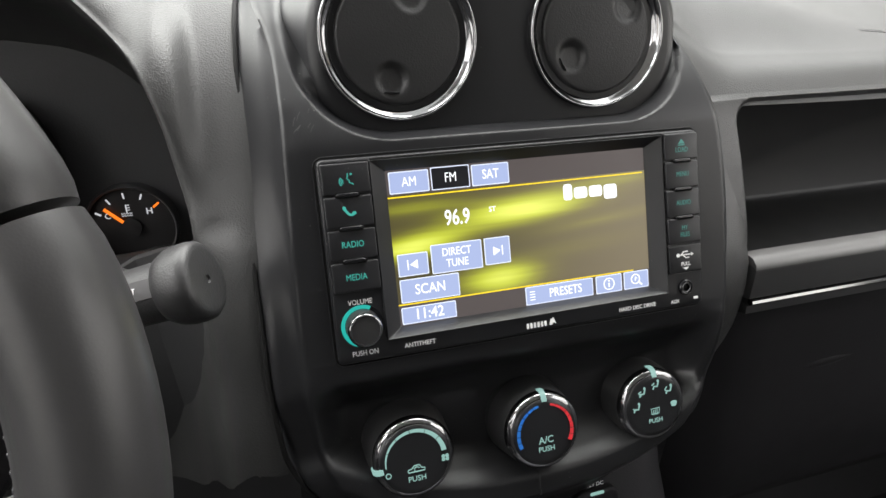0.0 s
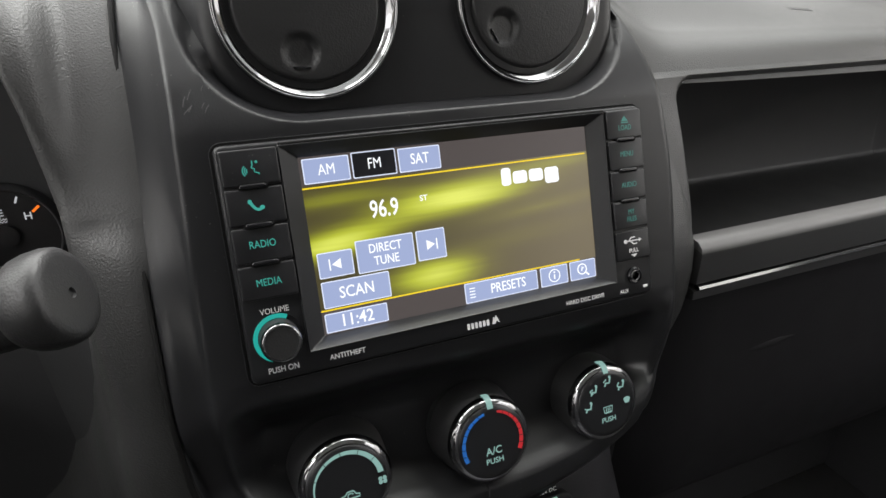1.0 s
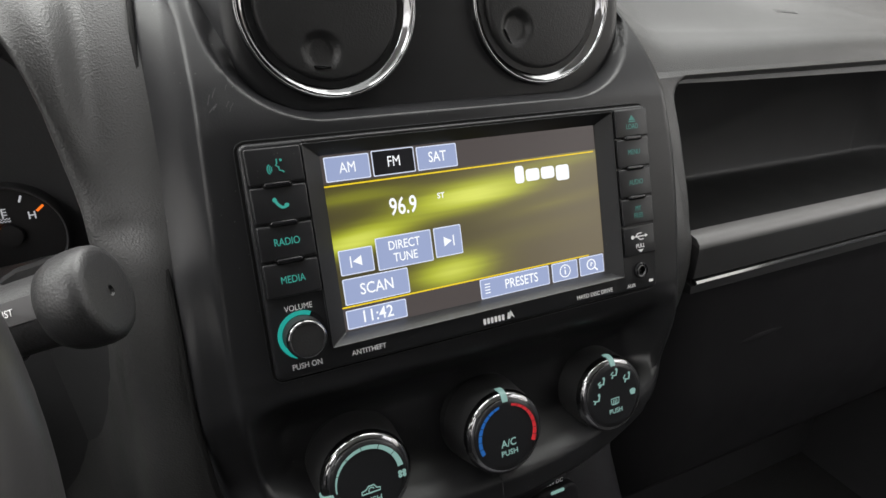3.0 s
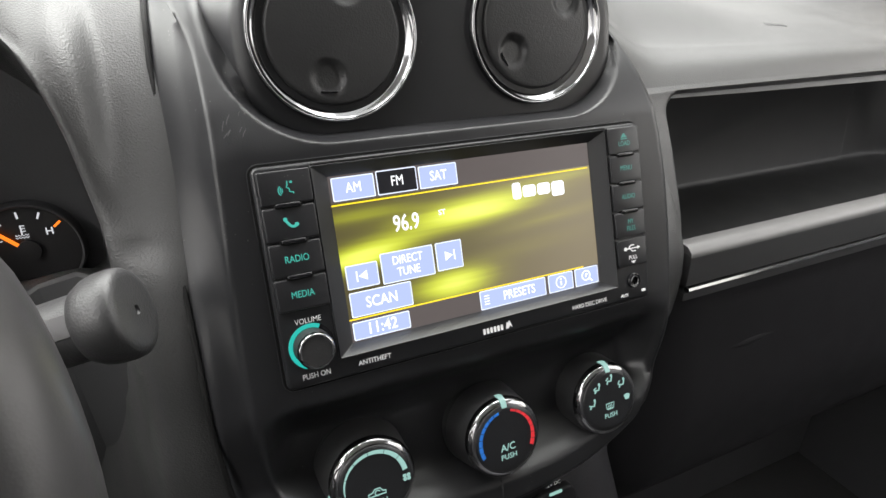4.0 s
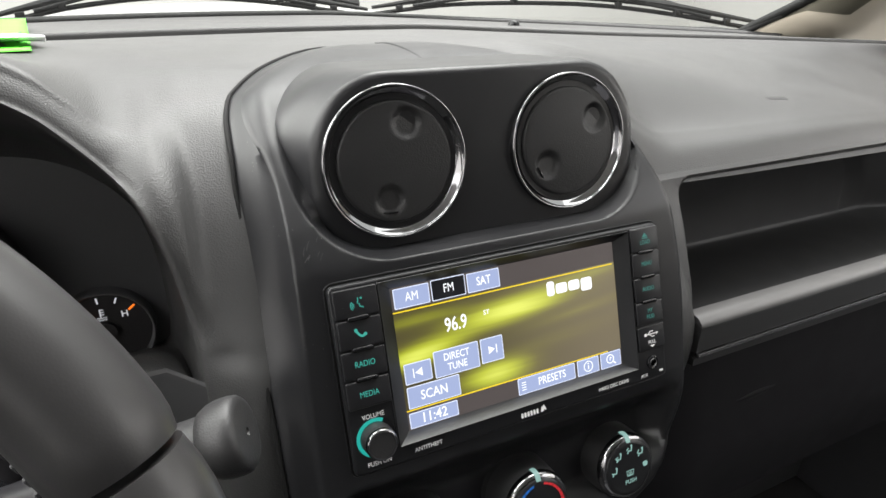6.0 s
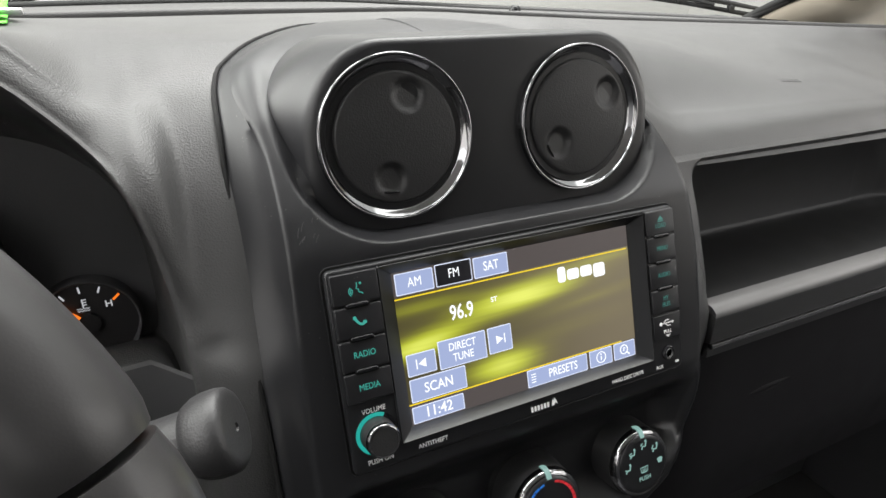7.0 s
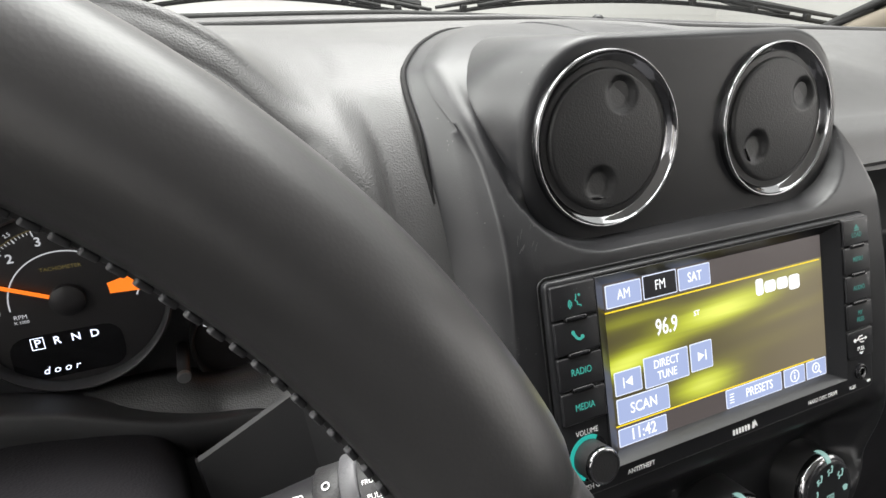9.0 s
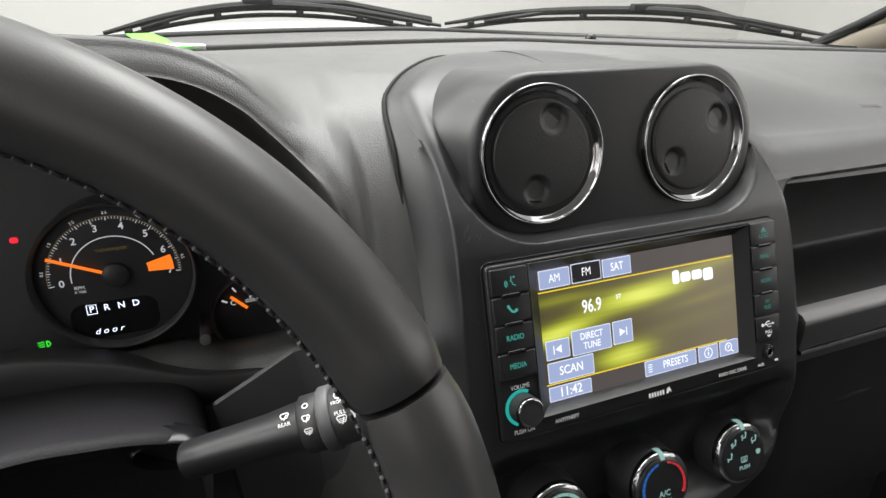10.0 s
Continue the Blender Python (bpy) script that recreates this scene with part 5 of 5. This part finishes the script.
gauge = part("temperature_gauge", lathe([(0.0265, -0.008), (0.0265, 0.0006), (0.0245, 0.0010), (0.002, 0.0010)], 64), M_DIAL, cluster, "small black temperature gauge", Matrix.Translation((gx, gy, -0.020)) @ Matrix.Diagonal((1.06, 1.06, 1, 1)))
part("dial_rim", lathe([(0.0258, 0.0), (0.0262, 0.0070), (0.0272, 0.0080), (0.0282, 0.0070), (0.0286, -0.008)], 64, cap=False), M_DARK, gauge, "", crease=70)
for q, w_ in ((150, 0.0012), (122, 0.0010), (95, 0.0010), (67, 0.0010)):
    c, s = math.cos(radians(q)), math.sin(radians(q))
    part("tick", stroke(((0.0190 * c, 0.0190 * s), (0.0228 * c, 0.0228 * s)), w_, 0.0010, 0.0012), M_DIALWHITE, gauge)
c, s = math.cos(radians(39)), math.sin(radians(39))
part("hot_tick", stroke(((0.0185 * c, 0.0185 * s), (0.0232 * c, 0.0232 * s)), 0.0013, 0.0010, 0.0012), M_ORANGE, gauge)
letters("C", 0.0036, -0.0128, 0.0085, 0.0012, M_DIALWHITE, gauge, "gauge_letter", bold=0.01)
letters("H", 0.0040, 0.0118, 0.0095, 0.0012, M_DIALWHITE, gauge, "gauge_letter", bold=0.02)
part("coolant_sign", stroke(((-0.0015, 0.0150), (-0.0015, 0.0098)), 0.0007, 0.0010, 0.0012), M_DIALWHITE, gauge)
for dy in (0.0146, 0.0130, 0.0114):
    part("coolant_tick", stroke(((-0.0012, dy), (0.0006, dy)), 0.0005, 0.0010, 0.0012), M_DIALWHITE, gauge)
for dy in (0.0092, 0.0078):
    part("coolant_wave", stroke([(-0.0048 + 0.0008 * i, dy + 0.0004 * (-1) ** i) for i in range(9)], 0.0004, 0.0010, 0.0012), M_DIALWHITE, gauge)
a = radians(135)
part("needle", stroke(((0.002 * math.cos(a), 0.002 * math.sin(a)), (0.0195 * math.cos(a), 0.0195 * math.sin(a))), 0.0018, 0.0030, 0.0040), M_ORANGE, gauge, "orange needle")
part("needle_hub", lathe([(0.0062, 0.001), (0.0060, 0.0040), (0.0004, 0.0044)], 32), M_DIAL, gauge)
trip = part("trip_button", lathe([(0.0034, -0.020), (0.0034, 0.018), (0.0028, 0.020), (0.0004, 0.0202)], 24), M_GREYTRIM, cluster, "small black trip button", Matrix.Translation((0.0455, -0.0475, 0)))
part("button_tip", lathe([(0.0036, 0.0185), (0.0036, 0.0200), (0.0030, 0.0212), (0.0004, 0.0214)], 12), M_SATIN, trip, "bright tip")
SIGN = Matrix.Translation((0, 0, -0.0238))
lx, ly = -0.0533, -0.0480
part("fog_lamp_sign", arc_band(0.0016, 0.0022, -90, 90, 0.0, 0.0003, 14, cx=lx + 0.0010, cy=ly), M_GREENLAMP, cluster, "lit green lamp sign", SIGN)
part("fog_lamp_sign", stroke(((lx + 0.0010, ly - 0.0021), (lx + 0.0010, ly + 0.0021)), 0.0006, 0.0, 0.0003), M_GREENLAMP, cluster, "", SIGN)
for i in range(3):
    part("fog_ray", stroke(((lx - 0.0040, ly + 0.0014 - 0.0016 * i), (lx - 0.0004, ly + 0.0018 - 0.0016 * i)), 0.0005, 0.0, 0.0003), M_GREENLAMP, cluster, "", SIGN)
part("red_lamp_sign", slab(rrect(0.0046, 0.0036, 0.0014, 4, -0.0555, 0.0240), 0.0, 0.0003), M_REDLAMP, cluster, "lit red warning sign", SIGN)


# ---------------------------------------------------------------- steering wheel and column
WC, WR, WT, W_TILT = Vector((-0.3625, -0.1216, 0.0168)), 0.1803, 0.0182, 26.0
WHEEL = ROOM @ Matrix.Translation(WC) @ Matrix.Rotation(radians(-W_TILT), 4, "X") @ Matrix.Rotation(radians(90), 4, "X")   # x right, y up, z to the driver
wheel = thing("steering_wheel", "black leather steering wheel with grey stitching, turned straight", "steering wheel", WHEEL)


def rim_piece(a0, a1, thick, n):
    bm = bmesh.new()
    rings = []
    for i in range(n + 1):
        a = radians(a0 + (a1 - a0) * i / n)
        edge = min(i, n - i)
        t = thick - (0.0016 if edge == 0 else 0.0004 if edge == 1 else 0)
        ring = []
        for k in range(56):
            b = 2 * math.pi * k / 56
            lift = 1 + 0.035 * math.exp(-((b - radians(150)) / 0.10) ** 2) - 0.05 * math.exp(-((b - radians(168)) / 0.05) ** 2)
            rr, zz = t * lift * math.cos(b) * 0.97, t * lift * math.sin(b) * 1.06
            ring.append(((WR + rr) * math.cos(a), (WR + rr) * math.sin(a), zz))
        rings.append(ring)
    loft(bm, rings, True, True, True)
    return bm


JOINT = 20.0
part("rim", rim_piece(JOINT + 0.4, 180 - JOINT - 0.4, WT, 90), M_LEATHER, wheel, "smooth black leather upper rim", crease=60)
part("rim_grip", rim_piece(180 - JOINT + 0.4, 360 + JOINT - 0.4, WT, 90), M_LEATHER, wheel, "black leather lower rim", crease=60)
bm = bmesh.new()
for i in range(190):
    a = radians(-60 + 300 * i / 190)
    b = radians(168)
    r = WR + WT * 0.97 * math.cos(b)
    m = Matrix.Rotation(a, 4, "Z") @ Matrix.Translation((r - 0.0002, 0, WT * 1.06 * math.sin(b))) @ Matrix.Rotation(radians(28), 4, "X")
    box(bm, 0, 0, 0, 0.0013, 0.0031, 0.0017, 0.0004, m)
tagged(part("stitching", bm, M_THREAD, wheel, "grey stitches along the inner rim"), kind="stuff")
bm = bmesh.new()
rings = []
for f, zz in ((0.86, -0.075), (1.0, -0.066), (1.0, -0.055), (0.97, -0.048), (0.85, -0.044), (0.5, -0.040)):
    rings.append([(x * f, y * f - 0.024, zz) for x, y in rrect(0.19, 0.115, 0.045, 8)])
loft(bm, rings, True, True, True)
part("hub_pad", bm, M_GLOVE, wheel, "black airbag cover")
for side in (-1, 1):
    bm = bmesh.new()
    rings = []
    for k in range(9):
        t = k / 8
        x = side * (0.085 + (WR - 0.008 - 0.085) * t)
        hh = 0.026 - 0.010 * math.sin(math.pi * t)
        zz = -0.055 + 0.050 * ease(0.0, 1.0, t)
        rings.append([(x, -0.030 + hh, zz), (x, -0.030 + hh * 0.8, zz + 0.009), (x, -0.030 - hh * 0.8, zz + 0.009), (x, -0.030 - hh, zz), (x, -0.030 - hh * 0.7, zz - 0.008), (x, -0.030 + hh * 0.7, zz - 0.008)])
    loft(bm, rings, True, True, True)
    part("spoke", bm, M_GREYTRIM, wheel, "dark spoke")
# column shroud between wheel and dashboard
half = [(0.000, 0.006), (0.030, 0.003), (0.050, -0.002), (0.070, -0.008), (0.088, -0.017), (0.096, -0.030), (0.098, -0.055), (0.090, -0.10), (0.06, -0.13), (0.0, -0.14)]
fine_half = [(v[0], v[1]) for v in [spline([(i, *p) for i, p in enumerate(half)], t) for t in np.linspace(0, 9, 37)]]
outline = [(x, z) for x, z in fine_half] + [(-x, z) for x, z in fine_half[-2:0:-1]]
bm = bmesh.new()
rings = []
for y, f in ((0.004, 0.80), (-0.002, 0.90), (-0.004, 0.965), (-0.002, 0.99), (0.003, 1.0), (0.03, 1.0), (0.07, 0.99), (0.13, 0.97), (0.22, 0.95)):
    rings.append([(-0.36 + x * f, y + 0.02 * abs(x) / 0.1, -0.065 + (z + 0.065) * f - 0.35 * max(0, y - 0.005)) for x, z in outline])
loft(bm, rings, True, True, True)
structure("steering_column", bm, M_GLOVE, "black plastic shroud round the steering column", "steering column")
bm = bmesh.new()
loft(bm, [[(-0.278 + 0.016 * c * f, 0.019 + dy, -0.0245 + 0.0085 * s_ * f - 0.003 * c) for c, s_ in [(math.cos(2 * math.pi * k / 32), math.sin(2 * math.pi * k / 32)) for k in range(32)]] for f, dy in ((1.2, 0.006), (1.15, -0.004), (1.0, -0.006), (0.9, 0.0), (0.85, 0.012))], True, True, True)
structure("column_opening", bm, M_GLOSS, "dark oval opening in the column shroud", "opening")

# wiper stalk
a, b = Vector((-0.300, 0.0040, -0.0235)), Vector((-0.1575, -0.0365, 0.0205))
axis = (b - a).normalized()
side_x = Vector((0, 0, 1)).cross(axis).normalized()
up = axis.cross(side_x)
basis = Matrix((side_x, up, axis)).transposed().to_4x4()
STALK = ROOM @ Matrix.Translation(a) @ basis
L = (b - a).length
stalk = thing("wiper_stalk", "black wiper stalk with white wiper signs and a round end cap", "wiper stalk", STALK)
part("lever", lathe([(0.0082, 0.034), (0.0088, 0.036), (0.0092, 0.045), (0.0100, 0.075), (0.0114, 0.0895), (0.0119, 0.0920)], 40), M_BUTTON, stalk, crease=60)
part("rear_ring", lathe([(0.0119, 0.0920), (0.0134, 0.0930), (0.0134, 0.1010), (0.0130, 0.1018)], 48), M_VENT, stalk, "black ring with rear wiper signs", crease=60)
bm = bmesh.new()
rings = []
for h, rr in ((0.1016, 0.0138), (0.1022, 0.0145), (0.1068, 0.0145), (0.1076, 0.0138)):
    rings.append([((rr + 0.0005 * (k % 2)) * math.cos(2 * math.pi * k / 96), (rr + 0.0005 * (k % 2)) * math.sin(2 * math.pi * k / 96), h) for k in range(96)])
loft(bm, rings, True, True, True)
part("ribbed_ring", bm, M_DARK, stalk, "ribbed black turning ring", crease=60)
part("front_ring", lathe([(0.0132, 0.1074), (0.0136, 0.1082), (0.0136, 0.1195), (0.0120, 0.1205)], 48), M_VENT, stalk, "black ring with front wiper signs", crease=60)
part("neck", lathe([(0.0118, 0.1195), (0.0124, L - 0.009)], 40), M_VENT, stalk)
part("end_cap", lathe([(0.0120, L - 0.0170), (0.0138, L - 0.0160), (0.0156, L - 0.0125), (0.0163, L - 0.0090), (0.0164, L - 0.0045), (0.0159, L - 0.0018), (0.0146, L - 0.0003), (0.0120, L + 0.0003), (0.0018, L + 0.0003), (0.0014, L - 0.0006), (0.0003, L - 0.0006)], 56), M_VENT, stalk, "round grained end cap", crease=60)


def on_stalk(h, angle, r=0.0137):
    """A place on the stalk's skin: x along the skin's round, y along the stalk, z outwards."""
    q = radians(angle)
    o = Vector((math.cos(q), math.sin(q), 0))
    along = Vector((0, 0, 1))
    s = along.cross(o)
    m = Matrix((along, o.cross(along), o)).transposed().to_4x4()
    return Matrix.Translation((r * o.x, r * o.y, h)) @ m


def stalk_sign(h, angle, bms, r=0.0137):
    for bm in bms:
        part("wiper_sign", bm, M_WHITE, stalk, "", on_stalk(h, angle, r))


def wiper_glyph(s, hatch=False):
    out = [stroke(((-1.5 * s, 0.8 * s), (-1.2 * s, 1.3 * s), (1.2 * s, 1.3 * s), (1.5 * s, 0.8 * s), (0.9 * s, -0.6 * s), (-0.9 * s, -0.6 * s), (-1.5 * s, 0.8 * s)), 0.32 * s, 0, 0.0002),
           stroke(((-0.2 * s, -1.2 * s), (0.7 * s, 0.7 * s)), 0.35 * s, 0, 0.0002)]
    if hatch:
        out += [stroke(((-0.9 * s, 0.4 * s - d * s), (0.9 * s, 0.4 * s - d * s)), 0.2 * s, 0, 0.0002) for d in (0.0, 0.5)]
    return out


AIM = 128.0   # the side of the stalk that faces the driver
stalk_sign(0.0868, AIM - 16, wiper_glyph(0.0013), 0.0118)
stalk_sign(0.0972, AIM - 22, [arc_band(0.0010, 0.0014, 0, 360, 0, 0.0002, 20)])
stalk_sign(0.0972, AIM + 4, wiper_glyph(0.0012))
stalk_sign(0.0972, AIM + 28, wiper_glyph(0.0012, True))
stalk_sign(0.1128, AIM - 22, wiper_glyph(0.0014))
stalk_sign(0.1128, AIM + 24, wiper_glyph(0.0015, True))
part("white_mark", slab(rrect(0.0026, 0.0110, 0.0012, 4), 0, 0.0003), M_GREYPRINT, stalk, "grey-white mark", on_stalk(0.1186, AIM + 4, 0.0136))
for text, h, dq, size, r in (("REAR", 0.0864, 1, 0.0017, 0.0118), ("FRONT", 0.1126, -10, 0.0015, 0.0138), ("PULL", 0.1126, 10, 0.0017, 0.0138), ("LO", 0.1240, 30, 0.0016, 0.0114), ("HI", 0.1240, 40, 0.0016, 0.0114)):
    ob = letters(text, size, 0, 0, 0, M_WHITE, stalk, "stalk_lettering")
    ob.matrix_basis = on_stalk(h, AIM + dq, r)
window = part("mist_window", slab(rrect(0.0175, 0.0080, 0.0010, 4), -0.002, 0.0004, 0.0003), M_DIAL, stalk, "black print window", on_stalk(0.1300, AIM + 18, 0.0118))
letters("MIST", 0.0022, -0.001, 0.0, 0.0008, M_WHITE, window, "stalk_lettering", wide=0.8)

# ledge below the dials
bm = bmesh.new()
rows = []
for x in np.linspace(-0.45, -0.205, 50):
    z = spline([(-0.45, -0.020), (-0.40, -0.008), (-0.36, -0.007), (-0.343, -0.010), (-0.313, -0.019), (-0.266, -0.040), (-0.235, -0.046), (-0.205, -0.046)], x)[0]
    rows.append(chain([(x, 0.150, z - 0.030), (x, 0.135, z - 0.012), (x, 0.112, z - 0.003), (x, 0.102, z), (x, 0.099, z - 0.002), (x, 0.098, z - 0.012), (x, 0.105, z - 0.040)], 3))
sheet(bm, rows)
structure("dial_ledge", bm, M_GREYTRIM, "smooth black ledge below the dials", "ledge", crease=60)

# ---------------------------------------------------------------- small things on the dashboard
sensor = thing("light_sensor", "small round black sun sensor on the dashboard top", "sensor", ROOM @ Matrix.Translation((0.330, 0.560, 0.104)))
part("sensor_base", lathe([(0.013, -0.004), (0.0125, 0.002), (0.011, 0.003)], 32), M_VENT, sensor)
part("sensor_dome", lathe([(0.0085, 0.003), (0.0080, 0.007), (0.005, 0.0098), (0.0005, 0.0105)], 32), M_GLOSS, sensor, crease=70)
paper = thing("paper_sheet", "white sheet of paper lying on the dashboard top", "paper", ROOM @ Matrix.Translation((-0.40, 0.36, 0.1445)))
bm = bmesh.new()
rows = []
for i in range(19):
    t = i / 18
    x = -0.20 + 0.372 * t
    lo, hi = -0.135 + 0.035 * ease(0.6, 1.0, t), 0.095 - 0.193 * max(0, t - 0.78) / 0.22
    rows.append([(x, lo + (hi - lo) * k / 8, 0.0018 * math.sin(14 * x + 9 * k / 8) - 0.0040 * ease(0.5, 1.0, t) - 0.015 * (k / 8) * (1 - ease(0.8, 1.0, t))) for k in range(9)])
sheet(bm, rows)
paper_sheet = part("sheet", bm, M_PAPER, paper)
paper_sheet.modifiers.new("thickness", "SOLIDIFY").thickness = 0.0004
tag = thing("paper_tag", "neon green paper tag half under the white sheet", "paper tag", ROOM @ Matrix.Translation((-0.2665, 0.375, 0.1310)) @ Matrix.Rotation(radians(7.5), 4, "Z"))
bm = bmesh.new()
rows = [[(x, y, 0.002 - 0.026 * max(0, y) + 0.022 * max(0, -y) + 0.0008 * math.sin(30 * y)) for y in np.linspace(-0.145, 0.175, 11)] for x in np.linspace(-0.014, 0.014, 5)]
sheet(bm, rows)
tag_sheet = part("tag_sheet", bm, M_NEON, tag)
tag_sheet.modifiers.new("thickness", "SOLIDIFY").thickness = 0.0004
part("tag_stroke", stroke(((0.007, -0.085), (0.009, -0.02)), 0.0016, 0.0040, 0.0044), M_RUBBER, tag)
mark = thing("airbag_mark", "faint embossed lettering on the passenger side of the dashboard", "embossed mark", ROOM @ Matrix.Translation((0.386, 0.154, 0.0792)) @ Matrix.Rotation(radians(4), 4, "Y") @ Matrix.Rotation(radians(14), 4, "X"))
for i in range(6):
    part("mark_bar", slab(rrect(0.0034, 0.0060, 0.001, 3, -0.0125 + 0.005 * i, 0), -0.006, 0.0001), M_MARK, mark)


def wiper(points, label):
    w_ = thing("windscreen_wiper", label, "wiper", ROOM, "windscreen wipers")
    curve = chain(points, 6)
    part("blade", tube([p + Vector((0, 0.0, -0.012)) for p in curve], 0.004, 6), M_RUBBER, w_)
    part("bow", tube([p + Vector((0, 0, 0.003 * math.sin(math.pi * i / (len(curve) - 1)))) for i, p in enumerate(curve)], [0.003 + 0.005 * math.sin(math.pi * i / (len(curve) - 1)) for i in range(len(curve))], 8), M_RUBBER, w_)
    c = curve[len(curve) // 2]
    bm = bmesh.new()
    box(bm, c.x, c.y, c.z + 0.008, 0.050, 0.016, 0.014, 0.003)
    part("joint", bm, M_RUBBER, w_)
    n = len(curve) - 1
    for side in (-1, 1):
        yoke = [curve[n // 2 + side * int(n * f)] for f in (0.10, 0.24, 0.40)]
        part("yoke", tube([yoke[0] + Vector((0, 0, 0.005)), yoke[1] + Vector((0, -0.002, 0.001)), yoke[2] + Vector((0, -0.002, -0.006))], [0.006, 0.005, 0.003], 8), M_GREYTRIM, w_)
        for f in (0.14, 0.30, 0.42):
            q = curve[n // 2 + side * int(n * f)]
            bm = bmesh.new()
            box(bm, q.x, q.y - 0.001, q.z - 0.008, 0.012, 0.010, 0.012, 0.002)
            part("claw", bm, M_RUBBER, w_)
    part("arm", tube([c + Vector((0.0, 0, 0.010)), c + Vector((0.16, 0.03, 0.004)), c + Vector((0.34, 0.06, -0.03))], [0.006, 0.007, 0.010], 8), M_RUBBER, w_)
    return w_


wiper(((-0.36, 0.86, 0.103), (-0.25, 0.88, 0.126), (-0.12, 0.90, 0.137), (0.03, 0.90, 0.130), (0.22, 0.90, 0.103)), "black windscreen wiper at rest")
wiper(((0.23, 0.905, 0.106), (0.38, 0.85, 0.126), (0.56, 0.73, 0.134), (0.70, 0.65, 0.124), (0.86, 0.56, 0.100)), "black windscreen wiper at rest before the passenger seat")
